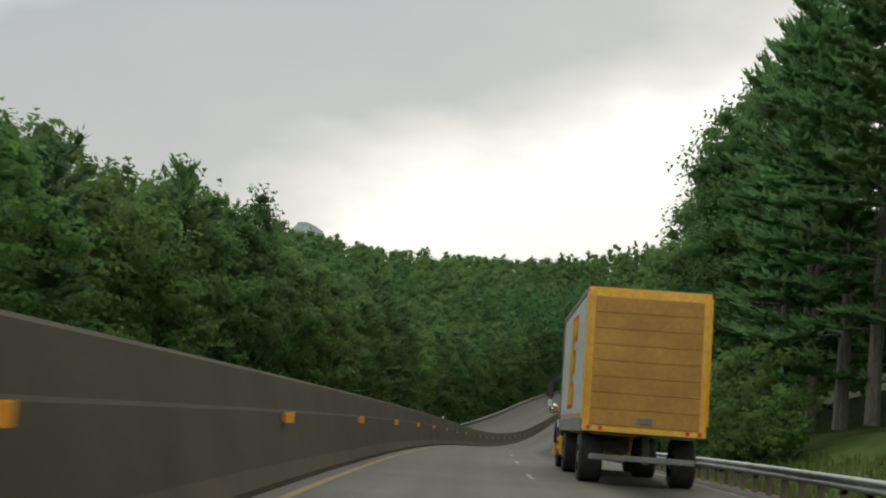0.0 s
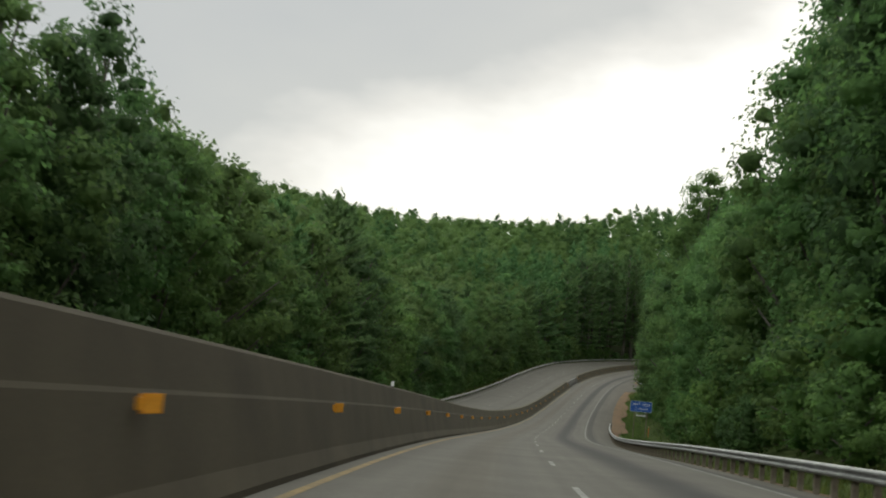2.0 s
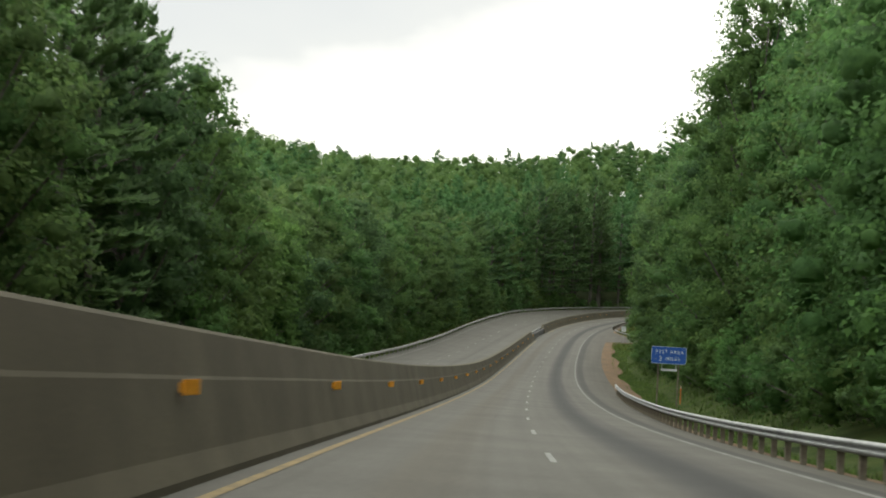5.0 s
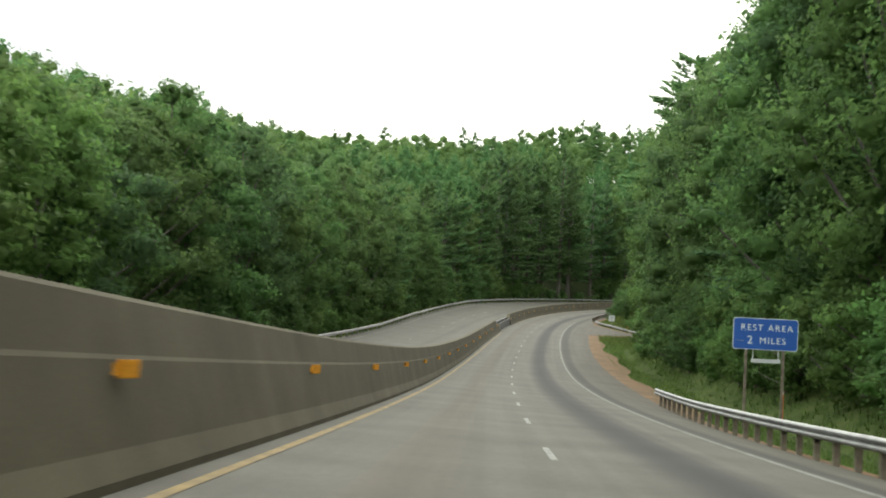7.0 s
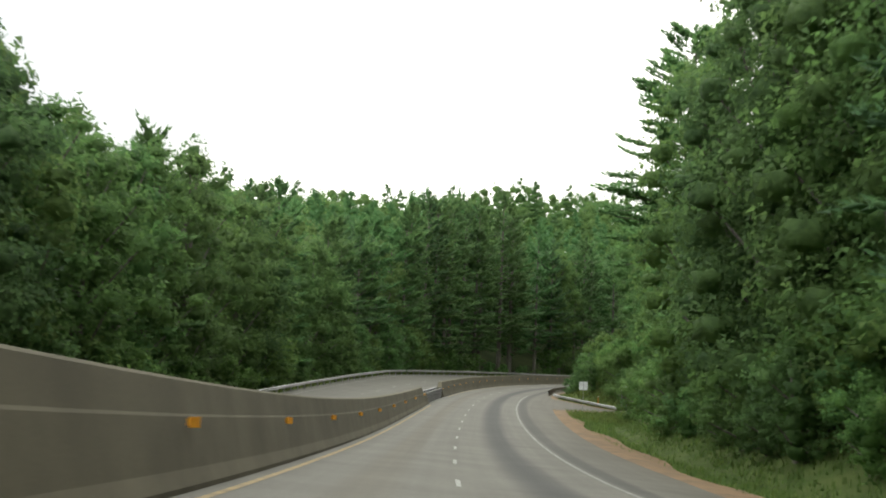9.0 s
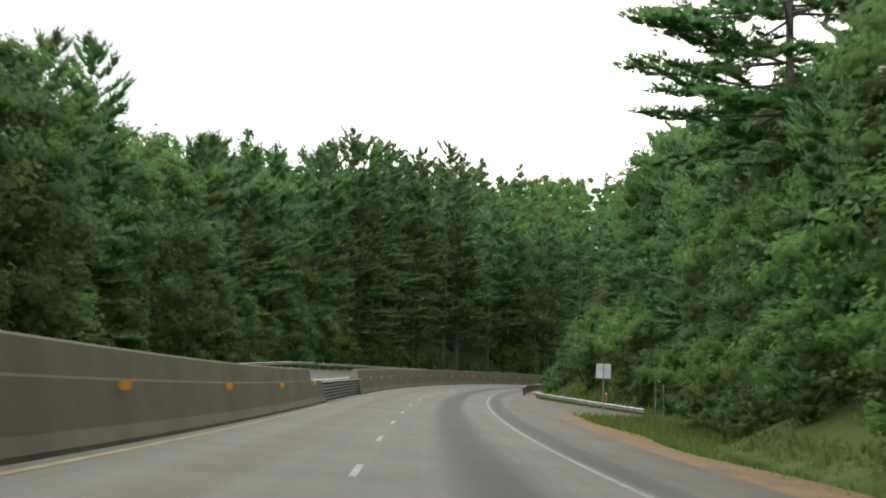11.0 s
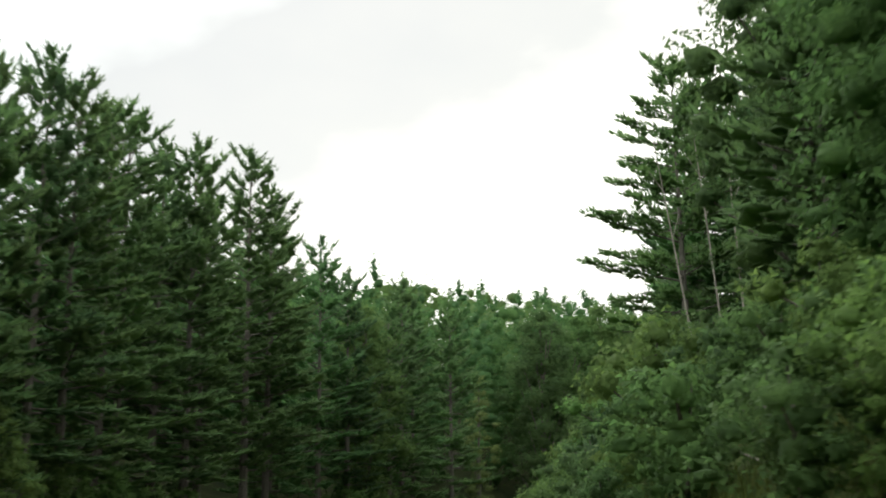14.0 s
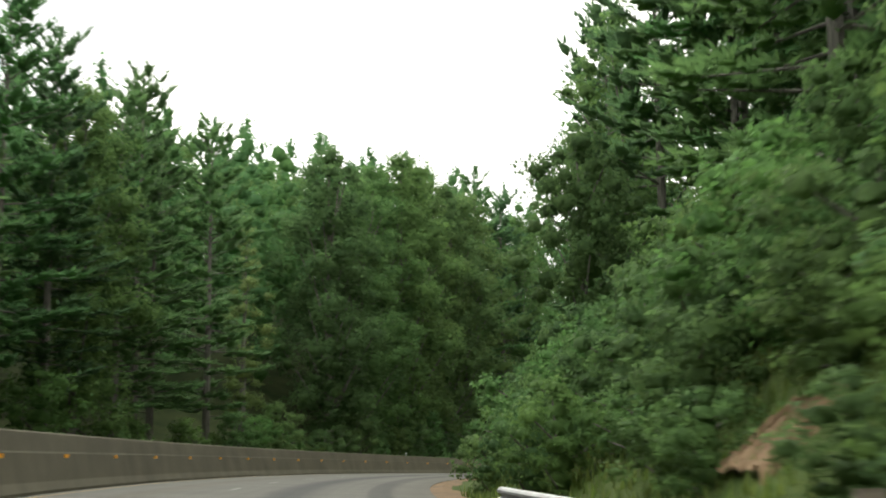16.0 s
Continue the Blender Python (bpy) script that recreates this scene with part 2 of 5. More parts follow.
def barrier_material():
    m, n, l, b = material("weathered_barrier_concrete", 0.9, 0, 0.2)
    uv = n.new("ShaderNodeUVMap")
    mp, st = n.new("ShaderNodeMapping"), n.new("ShaderNodeTexNoise")
    mp.inputs["Scale"].default_value = (1.6, 0.25, 1)
    l.new(uv.outputs[0], mp.inputs[0])
    l.new(mp.outputs[0], st.inputs["Vector"])
    st.inputs["Scale"].default_value, st.inputs["Detail"].default_value = 1.0, 5
    blot, fine = noise_of(n, l, 0.6, 5), noise_of(n, l, 22.0, 4)
    c = ramp(n, l, blot, ((0.3, (0.066, 0.057, 0.036)), (0.7, (0.094, 0.082, 0.053))))
    # darker along the first 60 m, easing to full colour by about 144 m
    sep, dist_along = n.new("ShaderNodeSeparateXYZ"), n.new("ShaderNodeMath")
    dist_along.operation, dist_along.inputs[1].default_value, dist_along.use_clamp = "MULTIPLY", 1 / 200, True
    l.new(uv.outputs[0], sep.inputs[0])
    l.new(sep.outputs["Y"], dist_along.inputs[0])
    c = mixed(n, l, c, ramp(n, l, dist_along.outputs[0], ((0.30, (0.60, 0.58, 0.56)), (0.72, (1, 1, 1)))), 1.0, "MULTIPLY")
    c = mixed(n, l, c, ramp(n, l, st.outputs["Fac"], ((0.3, (0.86, 0.85, 0.83)), (0.6, (1.05, 1.05, 1.05)))), 0.8, "MULTIPLY")
    c = mixed(n, l, c, ramp(n, l, fine, ((0.3, (0.8, 0.8, 0.8)), (0.7, (1.15, 1.15, 1.15)))), 0.6, "MULTIPLY")
    l.new(c, b.inputs["Base Color"])
    bumped(n, l, b, fine, 0.008)
    return m


PAVEMENT, BARRIER = pavement_material(), barrier_material()


# ---------------------------------------------------------------- mesh helpers
def mesh_of(name, verts, faces, mat, uvs=None, smooth=False):
    me = bpy.data.meshes.new(name)
    me.from_pydata([tuple(v) for v in verts], [], [tuple(f) for f in faces])
    me.materials.append(mat)
    if uvs is not None:
        lay = me.uv_layers.new(name="UVMap")
        idx = np.empty(len(me.loops), np.int32)
        me.loops.foreach_get("vertex_index", idx)
        lay.data.foreach_set("uv", np.asarray(uvs, np.float32)[idx].ravel())
    if smooth:
        me.polygons.foreach_set("use_smooth", np.ones(len(me.polygons), bool))
    me.update()
    return me


def leaf_mesh(name, v, mat, soft=None):
    """v: (n, k, 3) separate k-cornered leaves; soft: (n, 3) the way each leaf's clump faces, which its shading follows."""
    n, k = v.shape[:2]
    if soft is not None:
        face = np.cross(v[:, 1] - v[:, 0], v[:, 2] - v[:, 0])
        back = (face * soft).sum(1) < 0
        v = np.where(back[:, None, None], v[:, ::-1], v)
        face[back] *= -1
        face /= np.linalg.norm(face, axis=1)[:, None] + 1e-9
        soft = soft / (np.linalg.norm(soft, axis=1)[:, None] + 1e-9) * 0.8 + face * 0.3
        soft /= np.linalg.norm(soft, axis=1)[:, None] + 1e-9
    me = bpy.data.meshes.new(name)
    me.vertices.add(k * n)
    me.vertices.foreach_set("co", v.astype(np.float32).ravel())
    me.loops.add(k * n)
    me.loops.foreach_set("vertex_index", np.arange(k * n, dtype=np.int32))
    me.polygons.add(n)
    me.polygons.foreach_set("loop_start", np.arange(0, k * n, k, dtype=np.int32))
    me.update(calc_edges=True)
    me.materials.append(mat)
    if soft is not None:
        me.polygons.foreach_set("use_smooth", np.ones(n, bool))
        me.normals_split_custom_set_from_vertices(np.repeat(soft, k, 0))
    return me


def child(name, me, parent, label="", m=None):
    o = new(name, me)
    o.parent = parent
    if m is not None:
        o.matrix_basis = m
    return tagged(o, label)


def part(name, bm, mat, parent, label="", m=None):
    me = bpy.data.meshes.new(name)
    bm.to_mesh(me)
    bm.free()
    me.materials.append(mat)
    return child(name, me, parent, label, m)


def box(bm, x0, x1, y0, y1, z0, z1, bevel=0.0):
    r = bmesh.ops.create_cube(bm, size=1.0, matrix=Matrix.LocRotScale(((x0 + x1) / 2, (y0 + y1) / 2, (z0 + z1) / 2), None, (x1 - x0, y1 - y0, z1 - z0)))
    if bevel:
        ed = {e for v in r["verts"] for e in v.link_edges}
        bmesh.ops.bevel(bm, geom=list(ed), offset=bevel, segments=2, affect="EDGES")
    return bm


def tube(bm, a, b, r0, r1=None, n=8):
    a, b = Vector(a), Vector(b)
    d = b - a
    m = Matrix.Translation((a + b) / 2) @ d.to_track_quat("Z", "Y").to_matrix().to_4x4()
    bmesh.ops.create_cone(bm, cap_ends=True, segments=n, radius1=r0, radius2=r0 if r1 is None else r1, depth=d.length, matrix=m)
    return bm


def strip(name, ss, profile, mat, closed=False, uv=True):
    """A profile of (lat, up) points swept along the road's line; lat and up may be functions of s."""
    ss = np.asarray(ss, float)
    k, vs, us = len(profile), [], []
    for lat, up in profile:
        la = lat(ss) if callable(lat) else np.full(len(ss), float(lat))
        u_ = up(ss, la) if callable(up) else up
        vs.append(at(ss, la, u_))
        us.append(np.stack([la, ss], -1))
    v, uvs = np.stack(vs, 1).reshape(-1, 3), np.stack(us, 1).reshape(-1, 2)
    f = []
    for i in range(len(ss) - 1):
        for j in range(k if closed else k - 1):
            j2 = (j + 1) % k
            f.append((i * k + j, i * k + j2, (i + 1) * k + j2, (i + 1) * k + j))
    if closed:
        f += [tuple(range(k - 1, -1, -1)), tuple((len(ss) - 1) * k + j for j in range(k))]
    return mesh_of(name, v, f, mat, uvs if uv else None)


# ---------------------------------------------------------------- ground
def nearest_line(x, y):
    """Along and across for world places (coarse, for the ground sheet)."""
    s = np.empty(len(x))
    la = np.empty(len(x))
    gx, gy, gt, gs = RX[::4], RY[::4], TURN[::4], SG[::4]
    for i in range(0, len(x), 4000):
        d = (x[i:i + 4000, None] - gx) ** 2 + (y[i:i + 4000, None] - gy) ** 2
        k = d.argmin(1)
        dx, dy = x[i:i + 4000] - gx[k], y[i:i + 4000] - gy[k]
        s[i:i + 4000] = gs[k] + dx * np.sin(gt[k]) + dy * np.cos(gt[k])
        la[i:i + 4000] = dx * np.cos(gt[k]) - dy * np.sin(gt[k])
    return s, la


def axis(lo, hi, step):
    mid = np.arange(lo, hi + 1, step)
    far = np.array([40, 120, 260, 500, 900, 1500, 2400, 3600.0])
    return np.concatenate([lo - far[::-1], mid, hi + far])


def hills(x, y):
    s, la = nearest_line(x, y)
    sc = np.clip(s, -80, 700)
    z = np.interp(sc, SG, RZ) - np.interp(sc, SG, RE) * np.clip(la, -16, 9) + bank(sc, la)
    z = z + np.where(la < -19, np.interp(sc, [150, 240, 330, 370, 410, 480], [-0.9, -0.6, -0.35, 0.1, 0.75, 0.6]), 0)
    z = z + 2.5 * np.sin(x / 37.0) * np.sin(y / 45.0 + 1) * np.clip((np.abs(la + 4) - 40) / 60, 0, 1)
    away = np.maximum(np.abs(s - sc) - 20, 0)
    return z + 0.10 * np.minimum(away, 160), s, la


gx, gy = axis(-260, 340, 8.0), axis(-120, 760, 8.0)
GX, GY = [q.ravel() for q in np.meshgrid(gx, gy)]
GZ, GS, GL = hills(GX, GY)
GZ = GZ - np.where((GL > -22) & (GL < 25) & (GS > -90) & (GS < 790), 2.2, 0.0)
nx = len(gx)
gf = [(j * nx + i, j * nx + i + 1, (j + 1) * nx + i + 1, (j + 1) * nx + i) for j in range(len(gy) - 1) for i in range(nx - 1)]
tagged(new("ground", mesh_of("ground", np.stack([GX, GY, GZ], -1), gf, EARTH, smooth=True)), "wooded hillsides of dark leaf litter", "ground", kind="structure")

S_ALL = np.unique(np.concatenate([np.arange(-80, 771, 3.0), np.arange(350, 390, 1.0)]))
pave_edge = lambda s: np.interp(s, [200, 250, 300, 325, 354, 357, 364.5, 366, 369, 371, 378, 387, 395, 420, 700], [8.5, 9.2, 8.9, 9.0, 9.1, 10.8, 15.2, 18.5, 18.5, 14.6, 11.8, 8.6, 8.0, 7.8, 8.2])
rd = strip("road", S_ALL, [(-2.6, 0), (1.5, 0), (5.7, 0), (pave_edge, 0)], PAVEMENT)
road = tagged(new("road", rd), "worn grey concrete lanes with dark wheel tracks", "road", kind="structure")
tagged(new("opposite_road", strip("opposite_road", S_ALL, [(-16.9, 0), (-12.7, 0), (-8.5, 0), (-3.2, 0)], PAVEMENT)), "worn grey opposite carriageway beyond the barrier", "road", kind="structure")
tagged(new("dirt_edge", strip("dirt_edge", S_ALL, [(lambda s: pave_edge(s) - 0.05, -0.03), (lambda s: pave_edge(s) + 0.5, 0.03), (lambda s: pave_edge(s) + np.interp(s, [230, 250, 330, 350], [1.3, 2.1, 2.1, 1.3]) + 0.4 * np.sin(s / 9) + 0.3 * np.sin(s / 3.7), -0.03)], CLAY)),
       "bare orange clay along the paved shoulder", "dirt", kind="structure")


def verge_up(s, lat):
    return bank(s, lat) + 0.04 * np.sin(s * 0.9 + lat) - 0.02


vl = [lambda s: pave_edge(s) + 0.9, lambda s: pave_edge(s) + 1.6] + [(lambda d: (lambda s: pave_edge(s) + d))(d) for d in (2.5, 3.6, 5, 6.5, 8.5, 11, 14, 18, 24)]
tagged(new("verge_bank", strip("verge_bank", S_ALL, [(f, verge_up) for f in vl], TURF)), "grassy roadside verge rising into a bank", "verge", kind="structure")
tagged(new("far_verge", strip("far_verge", S_ALL, [(lat, verge_up) for lat in (-24, -21, -19, -17.8, -16.8)], TURF)), "grassy edge beyond the opposite carriageway", "verge", kind="structure")

# ---------------------------------------------------------------- lane markings
def marking(name, s0, s1, lat, w, mat, label):
    n = max(2, int((s1 - s0) / 3) + 1)
    me = strip(name, np.linspace(s0, s1, n), [(lat - w / 2, 0.006), (lat + w / 2, 0.006)], mat)
    return child(name, me, road, label)


marking("edge_line", -80, 338, -2.08, 0.13, PAINT_YELLOW, "faded yellow edge line")
marking("edge_line", 364, 770, -2.08, 0.13, PAINT_YELLOW, "faded yellow edge line")
marking("edge_line", -80, 388, 5.55, 0.14, PAINT_WORN, "worn white shoulder line")
opp = bpy.data.objects["opposite_road"]
for lat, mat, lab in ((-15.3, PAINT_WORN, "worn white shoulder line"), (-5.0, PAINT_YELLOW, "faded yellow edge line")):
    child("edge_line", strip("edge_line", np.arange(-80, 771, 3.0), [(lat - 0.07, 0.006), (lat + 0.07, 0.006)], mat), opp, lab)
for k in range(15, 46):
    s0 = 12.0 + 12.192 * k
    child("lane_dash", strip("lane_dash", np.array([s0, s0 + 3.0]), [(-10.2, 0.006), (-10.09, 0.006)], PAINT_WHITE), opp, "white lane dash")
for k in range(-7, 60):
    s0 = 17.0 + 12.192 * k
    marking("lane_dash", s0 - 1.5, s0 + 1.5, 1.43, 0.11, PAINT_WHITE, "white lane dash")

# ---------------------------------------------------------------- median barrier
GAP0, GAP1 = 341.0, 362.0
PROFILE = [(-2.42, -0.05), (-2.42, 0.08), (-2.52, 0.30), (-2.68, 1.01), (-2.705, 1.05), (-2.82, 1.52), (-2.86, 1.56), (-3.14, 1.56), (-3.18, 1.52), (-3.3, 0.9), (-3.45, 0.36), (-3.6, 0.1), (-3.6, -0.6)]


def barrier(s0, s1):
    holder = new("median_barrier")
    n = max(2, int((s1 - s0) / 3))
    ss = np.linspace(s0, s1, n + 1)
    ss = np.unique(np.concatenate([ss, [s0 + 1.1, s1 - 1.1, s1 - 3.4, s1 - 4.5]]))

    def chamfered(u):
        return lambda s, la: np.minimum(u, np.minimum(np.interp(s - s0, [0, 1.1], [1.02, 1.6]), np.interp(s1 - s, [0, 3.4, 4.5], [1.02, 1.02, 1.6])))
    PROF = [(la, chamfered(u) if u > 1.02 else u) for la, u in PROFILE]
    child("barrier_wall", strip("barrier_wall", ss, PROF, BARRIER, closed=True), holder)
    return tagged(holder, "tall brown-stained concrete median barrier with a mid-height ledge", "barrier", kind="structure")


barrier(-80, GAP0)
barrier(GAP1, 770)


# ---------------------------------------------------------------- reflectors
def reflector_mesh():
    bm = bmesh.new()
    box(bm, -0.15, 0.15, -0.012, 0.012, -0.078, 0.078, 0.006)
    box(bm, -0.17, -0.13, -0.03, 0.03, -0.05, 0.05)
    me = bpy.data.meshes.new("reflector")
    bm.to_mesh(me)
    bm.free()
    me.materials.append(AMBER)
    return me


REFLECTOR = reflector_mesh()
for s in [8.25 + 12.192 * k for k in range(-6, 28)] + [363.2 + 7.1 * k for k in range(0, 50)]:
    if s < GAP0 - 1 or s > GAP1 + 0.5:
        o = new("reflector", REFLECTOR)
        o.matrix_basis = stand(s - 0.9, -2.56, 0.94, 71)
        if s > GAP0:
            o.scale = (0.62, 0.62, 0.62)
        tagged(o, "small amber reflector tab on the concrete barrier", "reflector", "barrier reflectors")

# ---------------------------------------------------------------- trees
rng = np.random.default_rng(5)


def ball(level):
    """Corners and triangles of a round unit clump."""
    bm = bmesh.new()
    bmesh.ops.create_icosphere(bm, subdivisions=level, radius=1.0)
    bm.verts.index_update()
    v = np.array([w.co[:] for w in bm.verts])
    f = np.array([[w.index for w in q.verts] for q in bm.faces])
    bm.free()
    return v, f


BALL_20, BALL_80 = ball(1), ball(2)
UP = np.array([0, 0, 1.0])


def unit(v):
    return v / (np.linalg.norm(v, axis=-1, keepdims=True) + 1e-9)


def lumps(d, key):
    """Uneven swelling of a clump in the directions d; key sets one clump apart from the next."""
    return 1 + 0.26 * np.sin(d[..., 0] * 4.1 + key) * np.sin(d[..., 1] * 3.7 + 2 * key) + 0.18 * np.sin(d[..., 2] * 5.3 + key) + 0.12 * np.sin(d[..., 0] * 9.1 - d[..., 1] * 8.3 + 3 * key)


def clumps(shape, centre, size, way=None, lean=0.3, whole=None):
    """Uneven clumps: (verts, faces, normals). size (n, 3) along, across, up; way (n, 3) their long axis; whole: middle and half-size of the crown that they round off."""
    bv, bf = shape
    n, k = len(centre), len(bv)
    if way is None:
        ax = np.tile(np.eye(3), (n, 1, 1))
    else:
        x = unit(way)
        y = unit(np.cross(UP, x))
        ax = np.stack([x, y, np.cross(x, y)], 1)
    swell = lumps(bv[None], np.arange(n)[:, None] * 1.7)
    local = bv[None] * swell[..., None] * size[:, None]
    v = centre[:, None] + np.einsum("nki,nij->nkj", local, ax)
    nrm = unit(np.einsum("nki,nij->nkj", bv[None] / size[:, None], ax)) + UP * lean
    if whole is not None:
        nrm = nrm + 0.7 * (v - whole[0]) / whole[1]
    f = (bf[None] + (np.arange(n) * k)[:, None, None]).reshape(-1, 3)
    return v.reshape(-1, 3), f, unit(nrm).reshape(-1, 3)


def crown_mesh(name, core, leaf, soft, mat):
    """One mesh of clumps (verts, faces, normals) and single leaves (n, 3, 3) whose shading follows soft (n, 3)."""
    cv, cf, cn = core
    face = np.cross(leaf[:, 1] - leaf[:, 0], leaf[:, 2] - leaf[:, 0])
    back = (face * soft).sum(1) < 0
    leaf = np.where(back[:, None, None], leaf[:, ::-1], leaf)
    face[back] *= -1
    soft = unit(unit(soft) * 0.85 + unit(face) * 0.22)
    v = np.concatenate([cv, leaf.reshape(-1, 3)])
    nrm = np.concatenate([cn, np.repeat(soft, 3, 0)])
    loops = np.concatenate([cf.ravel(), len(cv) + np.arange(3 * len(leaf))]).astype(np.int32)
    me = bpy.data.meshes.new(name)
    me.vertices.add(len(v))
    me.vertices.foreach_set("co", v.astype(np.float32).ravel())
    me.loops.add(len(loops))
    me.loops.foreach_set("vertex_index", loops)
    me.polygons.add(len(loops) // 3)
    me.polygons.foreach_set("loop_start", np.arange(0, len(loops), 3, dtype=np.int32))
    me.update(calc_edges=True)
    me.materials.append(mat)
    me.polygons.foreach_set("use_smooth", np.ones(len(loops) // 3, bool))
    me.normals_split_custom_set_from_vertices(nrm)
    return me


def cards(centre, out, size, aspect=1.6, flat=0.5, r=rng):
    """Single leaves round the centres; out: outward ways; flat: how far they lie level."""
    n = len(centre)
    nrm = unit(out * (1 - flat) + UP * flat + r.normal(0, 0.45, (n, 3)))
    t = r.normal(0, 1, (n, 3))
    t = unit(t - nrm * (t * nrm).sum(1)[:, None])
    b = np.cross(nrm, t)
    s = (size * r.uniform(0.6, 1.3, n))[:, None]
    a, w = t * s * aspect / 2, b * s / 2
    return np.stack([centre + a * 1.1, centre - a * 0.6 + w, centre - a * 0.5 - w], 1)


def sprays(root, way, length, width, r):
    """Thin needle tufts that start at root and point along way."""
    n = len(root)
    t = unit(way)
    b = unit(np.cross(t, UP + r.normal(0, 0.6, (n, 3))))
    ln = (length * r.uniform(0.6, 1.25, n))[:, None]
    return np.stack([root + t * ln, root + b * width, root - b * width], 1)


def trunk_mesh(name, h, r0, lean=0.3, limbs=(), mat=BARK, seed=0):
    bm = bmesh.new()
    pts = [Vector((lean * math.sin(q * 1.3 + seed) * q * 0.6, lean * math.cos(q * 1.1 + seed) * q * 0.6, h * q)) for q in (-0.02, 0.15, 0.35, 0.55, 0.75, 0.95)]
    for i in range(5):
        k0, k1 = r0 * (1.15 - i * 0.2), r0 * (1.15 - (i + 1) * 0.2)
        tube(bm, pts[i], pts[i + 1] + (pts[i + 1] - pts[i]) * 0.02, max(k0, 0.03), max(k1, 0.02), 7)
    for a, b, w in limbs:
        tube(bm, a, b, w, w * 0.35, 4)
    me = bpy.data.meshes.new(name)
    bm.to_mesh(me)
    bm.free()
    me.materials.append(mat)
    return me


def broadleaf(h, width, leaves, size, base=0.22, mat=LEAF, seed=1, lobes=40, shape=BALL_20, fill=0.46):
    """Trunk and crown of a leafy tree: uneven clumps on limbs, each clothed in leaves."""
    r = np.random.default_rng(seed)
    cen, rad = [], []
    for i in range(lobes):
        q = (i + 0.5) / lobes
        z = h * (base + (0.91 - base) * q ** 0.85)
        env = width * (math.sin(math.pi * min(1, 0.16 + 0.80 * q)) ** 0.65)
        a = i * 2.4 + r.uniform(-0.5, 0.5)
        d = env * r.uniform(0.35, 0.98) * (0.3 if q > 0.95 else 1)
        cen.append((d * math.cos(a), d * math.sin(a), z + r.uniform(-0.08, 0.08) * width))
        rad.append(width * r.uniform(0.17, 0.36) * (0.82 if q > 0.82 else 1))
    # a column of larger clumps fills the crown's middle
    for q in np.linspace(0.05, 0.91, max(7, int(h / 2.6))):
        cen.append((0, 0, h * (base + (0.93 - base) * q)))
        rad.append(width * 0.52 * math.sin(math.pi * min(1, 0.2 + 0.74 * q)) ** 0.8)
    cen, rad = np.array(cen), np.array(rad)
    n = len(cen)
    w = rad ** 2
    w[lobes:] *= 0.22
    pick = r.choice(n, leaves, p=w / w.sum())
    d = r.normal(0, 1, (leaves, 3))
    d[:, 2] = d[:, 2] * 0.85 + 0.2
    d = unit(d)
    p = cen[pick] + d * (rad[pick] * lumps(d, pick * 1.7) * (0.54 + 0.54 * r.random(leaves) ** 0.7))[:, None] * np.array([1, 1, 0.8])
    half = np.array([width, width, h * 0.5])
    soft = d * 0.8 + (p - UP * h * 0.5) / half * 0.7 + UP * 0.22
    core = clumps(shape, cen, np.stack([rad, rad, rad * 0.8], -1) * fill, None, 0.28, (UP * h * 0.5, half))
    crown = crown_mesh("crown", core, cards(p, d, size, 1.5, 0.4, r), soft, mat)
    limbs = [((0, 0, max(c[2] - 0.22 * h, 0.1 * h)), tuple(c), 0.02 * width + 0.02) for c in cen[:lobes:4]]
    return trunk_mesh("trunk", h * 0.9, h * 0.013 + 0.05, 0.5, limbs, seed=seed), crown


